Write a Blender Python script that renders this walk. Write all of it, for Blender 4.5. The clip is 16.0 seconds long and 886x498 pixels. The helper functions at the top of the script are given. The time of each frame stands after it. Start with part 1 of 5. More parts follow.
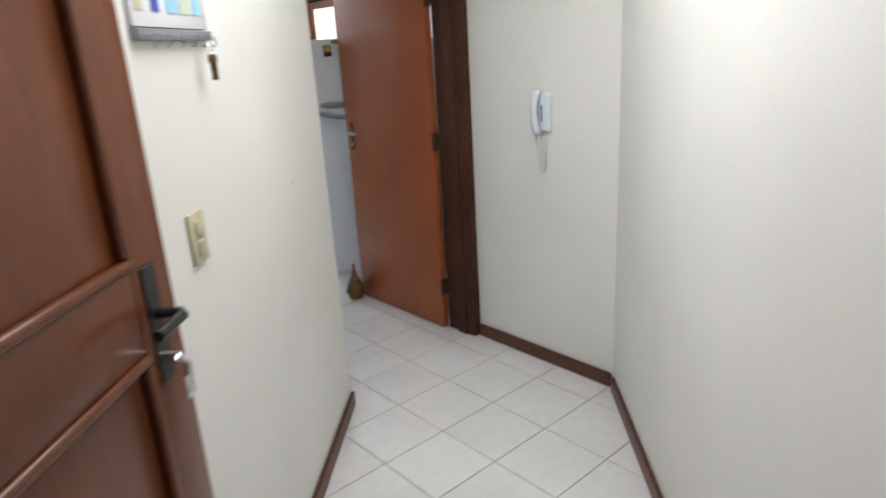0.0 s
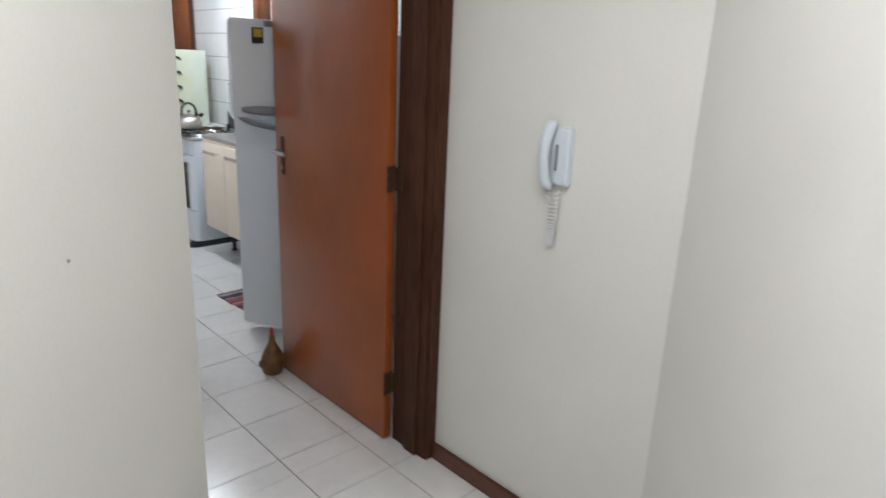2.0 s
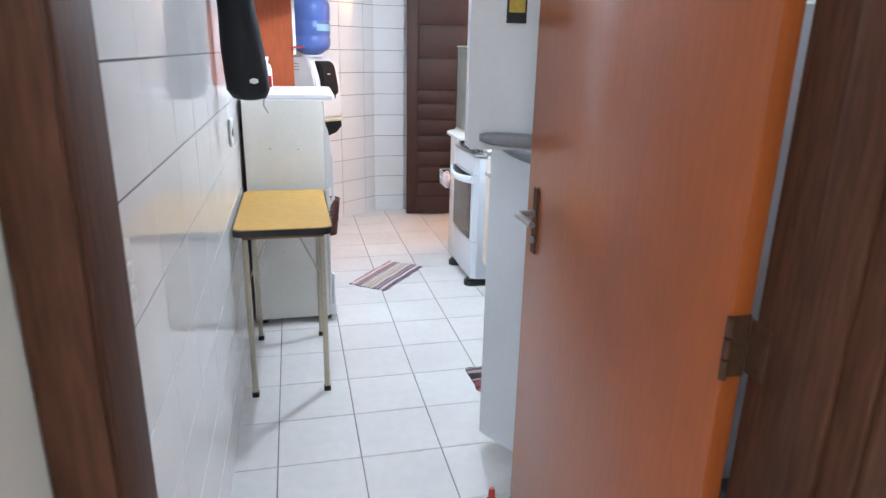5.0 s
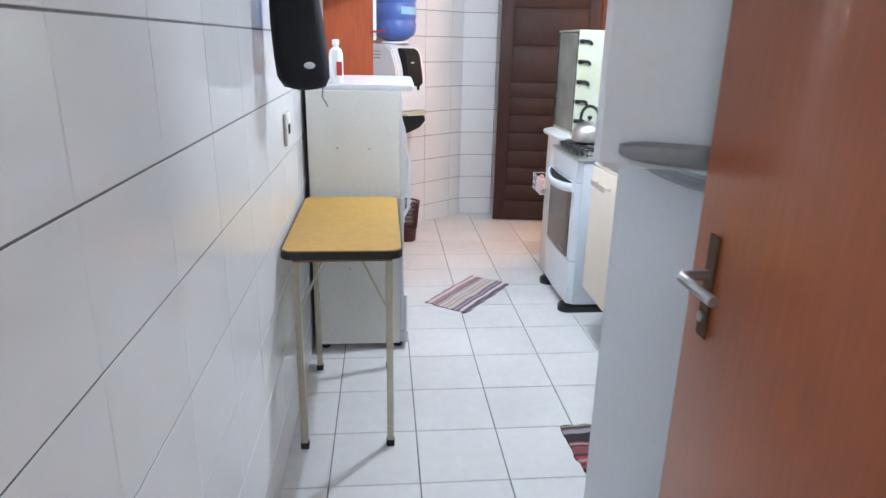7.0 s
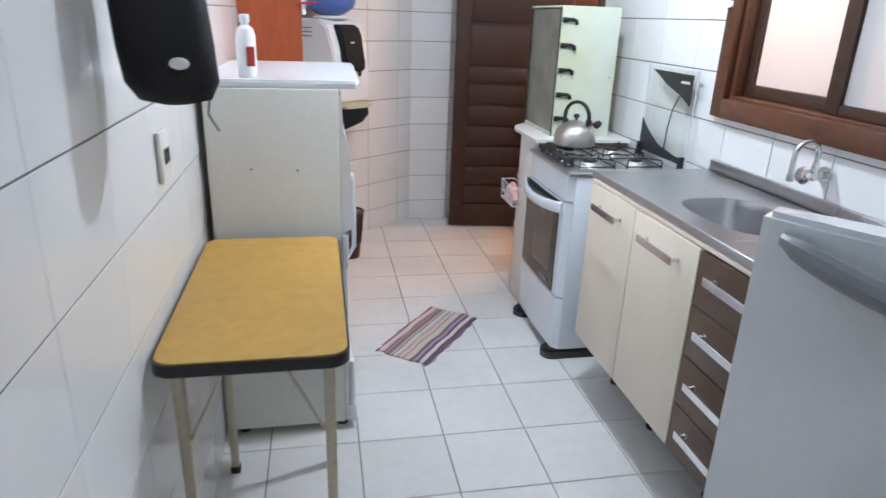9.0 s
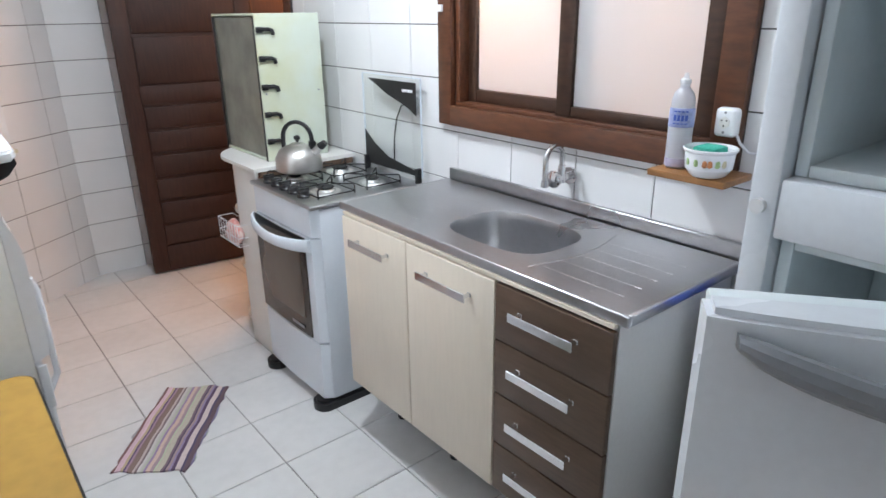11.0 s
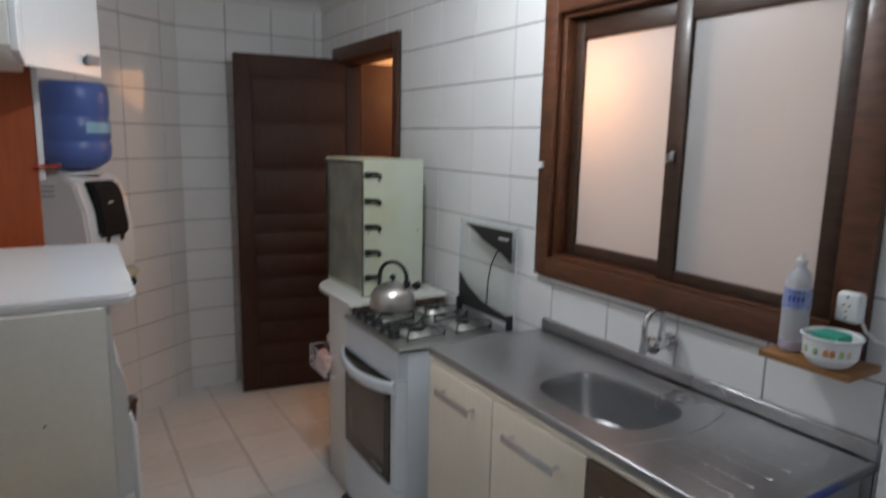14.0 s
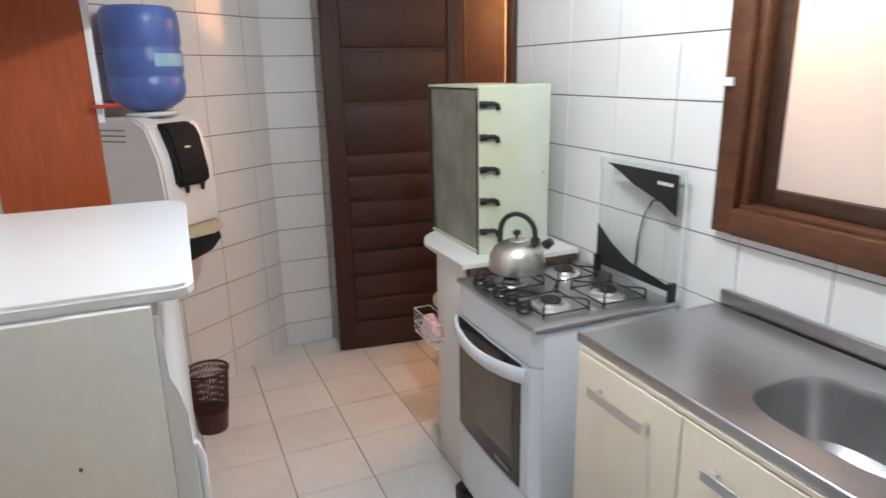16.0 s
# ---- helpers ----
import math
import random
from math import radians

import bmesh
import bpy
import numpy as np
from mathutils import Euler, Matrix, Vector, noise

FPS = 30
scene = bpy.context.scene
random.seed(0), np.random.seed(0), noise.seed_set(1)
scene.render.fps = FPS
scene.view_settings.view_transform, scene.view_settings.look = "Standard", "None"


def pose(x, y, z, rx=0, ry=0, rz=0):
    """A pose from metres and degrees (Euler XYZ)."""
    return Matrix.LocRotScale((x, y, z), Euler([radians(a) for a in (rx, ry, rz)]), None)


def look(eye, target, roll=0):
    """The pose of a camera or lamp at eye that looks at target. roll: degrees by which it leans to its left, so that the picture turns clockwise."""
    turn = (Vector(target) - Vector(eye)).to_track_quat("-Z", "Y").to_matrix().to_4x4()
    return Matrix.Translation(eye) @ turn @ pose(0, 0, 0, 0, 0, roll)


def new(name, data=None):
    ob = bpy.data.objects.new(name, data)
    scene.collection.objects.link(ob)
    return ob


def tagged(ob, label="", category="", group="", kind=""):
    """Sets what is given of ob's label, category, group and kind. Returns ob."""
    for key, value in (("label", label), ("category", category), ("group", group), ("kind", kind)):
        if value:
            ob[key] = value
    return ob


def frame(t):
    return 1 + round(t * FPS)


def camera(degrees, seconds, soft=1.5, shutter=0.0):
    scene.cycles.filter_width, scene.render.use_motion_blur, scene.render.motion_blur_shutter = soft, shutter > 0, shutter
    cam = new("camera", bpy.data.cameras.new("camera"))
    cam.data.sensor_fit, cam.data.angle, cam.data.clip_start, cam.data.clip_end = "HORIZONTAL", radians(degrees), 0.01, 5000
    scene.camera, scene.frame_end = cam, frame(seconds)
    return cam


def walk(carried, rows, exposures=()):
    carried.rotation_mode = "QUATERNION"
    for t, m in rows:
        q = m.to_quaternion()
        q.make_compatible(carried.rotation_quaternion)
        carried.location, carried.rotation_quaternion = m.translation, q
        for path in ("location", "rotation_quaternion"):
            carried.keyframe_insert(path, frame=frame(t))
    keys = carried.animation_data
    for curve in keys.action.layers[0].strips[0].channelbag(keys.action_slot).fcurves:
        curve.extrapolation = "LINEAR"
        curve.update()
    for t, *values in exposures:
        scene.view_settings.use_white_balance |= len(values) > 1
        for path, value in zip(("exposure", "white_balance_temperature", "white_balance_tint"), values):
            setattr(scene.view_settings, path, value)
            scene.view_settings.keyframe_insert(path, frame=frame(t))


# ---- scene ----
cam = camera(69.6, 16.0, shutter=0.5)
PATH = [
    (0, (0.055, 0.204, 1.568), (1.303, 1.645, 0.962), -3.5),
    (0.5, (0.285, 0.439, 1.542), (1.678, 1.75, 0.959), -1.2),
    (1, (0.459, 0.651, 1.512), (1.959, 1.832, 0.916), 1.8),
    (1.5, (0.614, 0.836, 1.518), (2.153, 1.98, 0.949), 2.1),
    (2, (0.845, 0.985, 1.502), (2.166, 2.377, 0.939), 2.4),
    (2.5, (1.04, 1.094, 1.524), (2.262, 2.577, 0.971), 0.5),
    (3, (1.221, 1.309, 1.492), (2.371, 2.823, 0.874), -0.2),
    (3.5, (1.375, 1.505, 1.503), (2.443, 3.06, 0.837), -1.0),
    (4, (1.552, 1.69, 1.499), (2.271, 3.45, 0.878), -0.3),
    (4.5, (1.642, 1.866, 1.487), (2.125, 3.709, 0.876), -0.3),
    (5, (1.684, 2.078, 1.48), (2.122, 3.936, 0.885), 1.2),
    (5.2, (1.703, 2.142, 1.488), (2.103, 4.005, 0.881), 0.1),
    (7.3, (1.766, 2.769, 1.427), (1.941, 4.661, 0.803), 1.4),
    (7.5, (1.77, 2.853, 1.428), (1.991, 4.732, 0.782), 1.7),
    (8, (1.784, 3.045, 1.444), (2.006, 4.915, 0.769), 0.4),
    (8.2, (1.8, 3.13, 1.439), (2.003, 5.004, 0.769), 0.9),
    (10.3, (1.719, 3.796, 1.491), (2.588, 5.441, 0.758), 1.3),
    (10.5, (1.745, 3.815, 1.502), (2.681, 5.422, 0.765), 0.1),
    (11, (1.747, 3.873, 1.517), (2.933, 5.322, 0.815), -0.7),
    (11.5, (1.759, 3.89, 1.528), (2.968, 5.322, 0.83), -0.8),
    (12, (1.79, 3.907, 1.566), (3.003, 5.443, 1.157), -1.4),
    (12.5, (1.821, 3.914, 1.625), (3.029, 5.506, 1.549), -0.8),
    (13, (1.822, 3.93, 1.614), (3.0, 5.527, 1.867), 0.0),
    (13.5, (1.726, 3.905, 1.572), (2.907, 5.516, 1.663), 1.0),
    (14, (1.76, 3.92, 1.606), (2.782, 5.605, 1.268), 1.2),
    (14.5, (1.801, 3.928, 1.555), (2.688, 5.657, 1.083), 1.7),
    (15, (1.801, 4.034, 1.544), (2.643, 5.771, 1.021), 0.1),
    (15.5, (1.825, 4.247, 1.537), (2.7, 5.971, 1.027), -0.4),
    (16, (1.882, 4.445, 1.565), (2.643, 6.214, 1.027), -1.1),
]
STOPS = [(0, -0.05, 6500, 10), (0.5, -0.28, 6500, 10), (1, -0.42, 6500, 10), (1.5, -0.25, 6500, 10), (2, -0.1, 6500, 10), (2.5, -0.05, 6400, 10), (3, 0.1, 6300, 10), (3.5, 0.36, 6250, 10), (4, 0.5, 6200, 10), (4.5, 0.75, 6050, 10), (5, 0.65, 6000, 10), (7.5, 0.4, 6050, 10), (8, 0.3, 6100, 10),
         (10.5, -0.04, 6250, 10), (11.5, 0.05, 6450, 10), (12.2, -0.2, 6450, 10), (12.5, -0.45, 6500, 10), (13, -1.1, 6500, 10), (13.5, -1.65, 6550, 10), (14, -1.35, 6750, 10), (14.5, -0.8, 6950, 10),
         (15, -0.42, 6850, 10), (15.5, -0.3, 6850, 10), (16, -0.25, 6850, 10)]
walk(cam, [(t, look(eye, target, roll)) for t, eye, target, roll in PATH], STOPS)

# ---- world, lights ----
world = bpy.data.worlds.new("world")
scene.world = world
world.use_nodes = True
world.node_tree.nodes["Background"].inputs[0].default_value = (0.75, 0.8, 0.9, 1)
world.node_tree.nodes["Background"].inputs[1].default_value = 0.03


def lamp(name, kind, m, watts, color, size=0.05):
    data = bpy.data.lights.new(name, kind)
    data.energy, data.color = watts, color
    if kind == "AREA":
        data.shape, data.size = "DISK", size
    else:
        data.shadow_soft_size = size
    ob = new(name, data)
    ob.matrix_world = m
    return ob


COOL, WARM, HALL = (0.84, 0.92, 1.0), (1.0, 0.48, 0.20), (0.98, 0.99, 1.0)
lamp("kitchen_bulb_light", "POINT", pose(2.56, 5.55, 2.30), 65, COOL, 0.035)
lamp("hall_ceiling_light", "AREA", pose(1.02, 1.38, 2.40), 25, HALL, 1.2)
lamp("laundry_wall_light", "POINT", pose(3.56, 5.58, 1.80), 20, WARM, 0.05)
# unseen fill, added only to brighten the frosted panes from behind
lamp("laundry_pane_fill", "POINT", pose(4.3, 5.15, 2.3), 40, (1.0, 0.86, 0.82), 0.08)
lamp("laundry_ceiling_light", "POINT", pose(4.15, 7.72, 2.1), 52, (1.0, 0.50, 0.22), 0.33)


# ---- materials ----
def mat(name, color, rough=0.5, metal=0.0, grain=0.0, scale=40.0, stretch=(1, 1, 1), bump=0.0, stain=0.0, coat=0.0,
        random_tint=0.0, trans=0.0, ior=1.45, dark=None):
    """A principled material with grain and stains at two scales, in object space."""
    m = bpy.data.materials.new(name)
    m.use_nodes = True
    nt = m.node_tree
    n, ln = nt.nodes, nt.links
    b = n["Principled BSDF"]
    b.inputs["Base Color"].default_value = (*color, 1)
    b.inputs["Roughness"].default_value = rough
    b.inputs["Metallic"].default_value = metal
    b.inputs["IOR"].default_value = ior
    b.inputs["Coat Weight"].default_value = coat
    b.inputs["Coat Roughness"].default_value = 0.12
    b.inputs["Transmission Weight"].default_value = trans
    geo = n.new("ShaderNodeNewGeometry")
    mp = n.new("ShaderNodeMapping")
    mp.inputs["Scale"].default_value = stretch
    ln.new(geo.outputs["Position"], mp.inputs["Vector"])
    fine = n.new("ShaderNodeTexNoise")
    fine.inputs["Scale"].default_value, fine.inputs["Detail"].default_value = scale, 6
    ln.new(mp.outputs[0], fine.inputs["Vector"])
    big = n.new("ShaderNodeTexNoise")
    big.inputs["Scale"].default_value, big.inputs["Detail"].default_value = 2.3, 4
    ln.new(geo.outputs["Position"], big.inputs["Vector"])
    col = n.new("ShaderNodeMix")
    col.data_type = "RGBA"
    d = dark or tuple(c * (1 - grain) for c in color)
    col.inputs["A"].default_value, col.inputs["B"].default_value = (*d, 1), (*color, 1)
    ramp = n.new("ShaderNodeValToRGB")
    ramp.color_ramp.elements[0].position, ramp.color_ramp.elements[1].position = 0.32, 0.62
    ln.new(fine.outputs["Fac"], ramp.inputs["Fac"])
    ln.new(ramp.outputs["Color"], col.inputs["Factor"])
    out = col.outputs["Result"]
    hsv = n.new("ShaderNodeHueSaturation")
    val = n.new("ShaderNodeMapRange")
    val.inputs["To Min"].default_value, val.inputs["To Max"].default_value = 1 - stain, 1 + stain
    val.inputs["From Min"].default_value, val.inputs["From Max"].default_value = 0.3, 0.7
    ln.new(big.outputs["Fac"], val.inputs["Value"])
    v = val.outputs["Result"]
    if random_tint:
        info = n.new("ShaderNodeObjectInfo")
        rr = n.new("ShaderNodeMapRange")
        rr.inputs["To Min"].default_value, rr.inputs["To Max"].default_value = 1 - random_tint, 1 + random_tint
        ln.new(info.outputs["Random"], rr.inputs["Value"])
        mul = n.new("ShaderNodeMath")
        mul.operation = "MULTIPLY"
        ln.new(v, mul.inputs[0])
        ln.new(rr.outputs["Result"], mul.inputs[1])
        v = mul.outputs[0]
    ln.new(v, hsv.inputs["Value"])
    ln.new(out, hsv.inputs["Color"])
    ln.new(hsv.outputs["Color"], b.inputs["Base Color"])
    rg = n.new("ShaderNodeMapRange")
    rg.inputs["To Min"].default_value, rg.inputs["To Max"].default_value = max(0.02, rough * 0.8), min(1, rough * 1.25)
    ln.new(big.outputs["Fac"], rg.inputs["Value"])
    ln.new(rg.outputs["Result"], b.inputs["Roughness"])
    if bump:
        bp = n.new("ShaderNodeBump")
        bp.inputs["Strength"].default_value, bp.inputs["Distance"].default_value = bump, 0.004
        ln.new(fine.outputs["Fac"], bp.inputs["Height"])
        ln.new(bp.outputs["Normal"], b.inputs["Normal"])
    return m


PAINT = mat("cream_wall_paint", (0.78, 0.772, 0.735), 0.6, grain=0.03, scale=140, bump=0.035, stain=0.03)
CEIL = mat("white_ceiling_paint", (0.80, 0.80, 0.79), 0.8, grain=0.03, scale=120, bump=0.1, stain=0.03)
GROUT = mat("grey_wall_grout", (0.17, 0.165, 0.16), 0.9, grain=0.3, scale=60, stain=0.15)
WTILE = mat("white_glazed_tile", (0.80, 0.80, 0.80), 0.09, grain=0.02, scale=8, stain=0.02, bump=0.03, random_tint=0.02)
FTILE = mat("pale_grey_floor_tile", (0.71, 0.70, 0.69), 0.20, grain=0.05, scale=22, stain=0.05, bump=0.02, random_tint=0.03)
FGROUT = mat("floor_grout", (0.22, 0.21, 0.20), 0.9, grain=0.4, scale=30, stain=0.2)
DOORWOOD = mat("varnished_red_brown_wood", (0.33, 0.082, 0.018), 0.36, grain=0.13, scale=26, stretch=(4, 4, 0.35), bump=0.05, stain=0.15, coat=0.25)
ENTRYWOOD = mat("dark_varnished_entry_wood", (0.165, 0.046, 0.015), 0.34, grain=0.3, scale=26, stretch=(4, 4, 0.35), bump=0.05, stain=0.15, coat=0.2)
DARKWOOD = mat("dark_brown_wood", (0.082, 0.034, 0.019), 0.55, grain=0.4, scale=30, stretch=(4, 4, 0.4), bump=0.08, stain=0.2, ior=1.25)
WINWOOD = mat("window_brown_wood", (0.110, 0.038, 0.016), 0.46, grain=0.4, scale=28, stretch=(3, 0.5, 2), bump=0.07, stain=0.2, coat=0.12)
SASHWOOD = mat("dark_sash_wood", (0.052, 0.024, 0.014), 0.4, grain=0.4, scale=28, stretch=(3, 0.5, 2), bump=0.07, stain=0.2, coat=0.06)
BASEWOOD = mat("baseboard_brown_wood", (0.12, 0.045, 0.028), 0.4, grain=0.35, scale=30, stretch=(1, 1, 4), bump=0.06, stain=0.15)
BACKDOOR = mat("dark_red_brown_door_wood", (0.050, 0.018, 0.011), 0.58, grain=0.3, scale=26, stretch=(4, 4, 0.4), bump=0.06, stain=0.2, coat=0.0)
ORANGEWOOD = mat("orange_brown_board", (0.36, 0.075, 0.022), 0.38, grain=0.2, scale=20, stretch=(3, 3, 0.4), bump=0.03, stain=0.12)
WHITE = mat("white_enamel", (0.78, 0.79, 0.81), 0.22, grain=0.02, scale=60, stain=0.02)
FRIDGEWHITE = mat("white_fridge_enamel", (0.72, 0.75, 0.79), 0.25, grain=0.03, scale=70, stain=0.03)
MELAMINE = mat("white_melamine", (0.74, 0.73, 0.70), 0.4, grain=0.03, scale=80, stain=0.04)
PANELGREY = mat("off_white_side_panel", (0.74, 0.725, 0.68), 0.5, grain=0.04, scale=60, stain=0.05)
CREAM = mat("cream_woodgrain_laminate", (0.83, 0.74, 0.62), 0.42, grain=0.03, scale=34, stretch=(3, 3, 0.3), bump=0.03, stain=0.04)
BROWNLAM = mat("brown_laminate", (0.115, 0.070, 0.045), 0.42, grain=0.2, scale=34, stretch=(3, 0.4, 3), bump=0.03, stain=0.06)
STEEL = mat("brushed_stainless_steel", (0.50, 0.50, 0.515), 0.29, 1.0, grain=0.07, scale=60, stretch=(8, 0.6, 1), bump=0.006, stain=0.08)
STOVEWHITE = mat("bluish_white_stove_enamel", (0.73, 0.78, 0.84), 0.24, grain=0.02, scale=60, stain=0.03)
OVENPANE = mat("brown_oven_window", (0.10, 0.082, 0.068), 0.12, grain=0.15, scale=4, stain=0.2)
ALU = mat("bright_burner_aluminium", (0.80, 0.80, 0.79), 0.3, 1.0, grain=0.1, scale=60, stain=0.05)
LEAF = mat("faded_leaf_paint", (0.38, 0.52, 0.24), 0.4, grain=0.2, scale=60)
PALEROSE = mat("faded_orange_paint", (0.62, 0.25, 0.10), 0.4, grain=0.2, scale=60)
PALEBLUE = mat("pale_bluish_plastic", (0.70, 0.77, 0.84), 0.3, grain=0.02, scale=60, stain=0.02)
KETTLE = mat("polished_kettle_steel", (0.60, 0.585, 0.56), 0.31, 1.0, grain=0.08, scale=50, stretch=(1, 1, 6), stain=0.06)
CHROME = mat("chrome", (0.75, 0.75, 0.76), 0.12, 1.0, grain=0.03, stain=0.04)
BLACK = mat("black_plastic", (0.02, 0.02, 0.022), 0.35, grain=0.3, scale=60, stain=0.1)
SATINBLACK = mat("satin_black_plastic", (0.014, 0.014, 0.016), 0.62, grain=0.3, scale=60, stain=0.1, ior=1.3)
IRON = mat("black_iron", (0.015, 0.015, 0.016), 0.5, grain=0.3, scale=60, bump=0.1)
GREYPL = mat("grey_plastic", (0.23, 0.24, 0.26), 0.35, grain=0.1, scale=60, stain=0.05)
DARKGLASS = mat("dark_oven_glass", (0.03, 0.025, 0.022), 0.08, grain=0.2, scale=5, stain=0.2)
INNER = mat("fridge_inner_plastic", (0.64, 0.70, 0.72), 0.4, grain=0.03, scale=40, stain=0.05)
YELLOW = mat("ochre_yellow_table_laminate", (0.45, 0.265, 0.06), 0.38, grain=0.12, scale=30, stain=0.10, bump=0.02)
CREAMMETAL = mat("cream_painted_steel", (0.55, 0.50, 0.38), 0.35, grain=0.1, scale=60, stain=0.1)
MINT = mat("mint_green_enamel", (0.57, 0.62, 0.53), 0.35, scale=5, stain=0.05, dark=(0.54, 0.56, 0.38))
GALV = mat("dull_grey_sheet_metal", (0.31, 0.32, 0.27), 0.30, 0.7, grain=0.28, scale=9, stain=0.22)
BLUEPET = mat("blue_water_jug_plastic", (0.10, 0.17, 0.48), 0.3, grain=0.1, scale=12, stain=0.1)
CLOTHBLACK = mat("black_fabric", (0.012, 0.012, 0.016), 0.8, grain=0.3, scale=200, bump=0.3)
GOURD = mat("brown_bottle_glaze", (0.17, 0.085, 0.028), 0.4, grain=0.45, scale=30, bump=0.2, stain=0.25)
RED = mat("red_plastic", (0.45, 0.04, 0.03), 0.35, grain=0.1)
BINBROWN = mat("brown_plastic_basket", (0.075, 0.022, 0.018), 0.4, grain=0.1)
TEAL = mat("green_sponge", (0.04, 0.36, 0.26), 0.9, grain=0.2, scale=200, bump=0.4)
LABELBLUE = mat("blue_label", (0.05, 0.10, 0.42), 0.4)
LABELSKY = mat("pale_blue_label", (0.32, 0.58, 0.75), 0.4)
LABELYEL = mat("yellow_label", (0.55, 0.40, 0.06), 0.5, grain=0.2, scale=90)
PURPLE = mat("pale_violet_liquid", (0.60, 0.55, 0.70), 0.2, trans=0.2)
LABELPALE = mat("pale_lavender_label", (0.36, 0.41, 0.66), 0.4, grain=0.3, scale=90)
CLEARPL = mat("translucent_plastic", (0.80, 0.82, 0.87), 0.3, trans=0.5)
PINK = mat("pink_white_cloth", (0.72, 0.30, 0.27), 0.85, grain=0.5, scale=60, dark=(0.75, 0.66, 0.6))
BEIGEPL = mat("aged_beige_plastic", (0.55, 0.50, 0.34), 0.4, grain=0.05)
OLDPLATE = mat("blackened_door_plate", (0.085, 0.040, 0.020), 0.55, 0.3, grain=0.3, scale=60)
DULLMETAL = mat("dull_worn_metal", (0.42, 0.42, 0.42), 0.35, 0.9, grain=0.1, scale=60)
BRASS = mat("tarnished_brass", (0.20, 0.13, 0.06), 0.45, 0.8, grain=0.3, scale=60)
WOODSHELF = mat("light_brown_shelf_wood", (0.30, 0.14, 0.05), 0.45, grain=0.25, scale=30, stretch=(3, 0.5, 3))
LAUNDRY = mat("warm_cream_laundry_wall", (0.72, 0.62, 0.52), 0.7, grain=0.03, scale=90, stain=0.04)
BULB = mat("white_bulb_glass", (0.9, 0.9, 0.9), 0.3)
b_ = BULB.node_tree.nodes["Principled BSDF"]
b_.inputs["Emission Color"].default_value, b_.inputs["Emission Strength"].default_value = (0.92, 0.96, 1, 1), 12


def frosted():
    """Frosted pane: scatters the light behind it, with a soft sheen in front."""
    m = bpy.data.materials.new("frosted_glass")
    m.use_nodes = True
    n, ln = m.node_tree.nodes, m.node_tree.links
    n.remove(n["Principled BSDF"])
    tr, df, gl = n.new("ShaderNodeBsdfTranslucent"), n.new("ShaderNodeBsdfDiffuse"), n.new("ShaderNodeBsdfGlossy")
    tr.inputs["Color"].default_value = (0.86, 0.84, 0.82, 1)
    df.inputs["Color"].default_value = (0.72, 0.71, 0.72, 1)
    gl.inputs["Roughness"].default_value = 0.25
    a, b2 = n.new("ShaderNodeMixShader"), n.new("ShaderNodeMixShader")
    a.inputs[0].default_value, b2.inputs[0].default_value = 0.45, 0.06
    ln.new(tr.outputs[0], a.inputs[1]), ln.new(df.outputs[0], a.inputs[2])
    ln.new(a.outputs[0], b2.inputs[1]), ln.new(gl.outputs[0], b2.inputs[2])
    ln.new(b2.outputs[0], n["Material Output"].inputs["Surface"])
    return m


def clear_glass():
    m = bpy.data.materials.new("clear_glass")
    m.use_nodes = True
    n, ln = m.node_tree.nodes, m.node_tree.links
    n.remove(n["Principled BSDF"])
    tr, gl, mx = n.new("ShaderNodeBsdfTransparent"), n.new("ShaderNodeBsdfGlossy"), n.new("ShaderNodeMixShader")
    mx.inputs[0].default_value = 0.05
    tr.inputs["Color"].default_value = (0.975, 0.985, 0.98, 1)
    gl.inputs["Roughness"].default_value = 0.03
    ln.new(tr.outputs[0], mx.inputs[1]), ln.new(gl.outputs[0], mx.inputs[2])
    ln.new(mx.outputs[0], n["Material Output"].inputs["Surface"])
    return m


FROST, GLASS = frosted(), clear_glass()


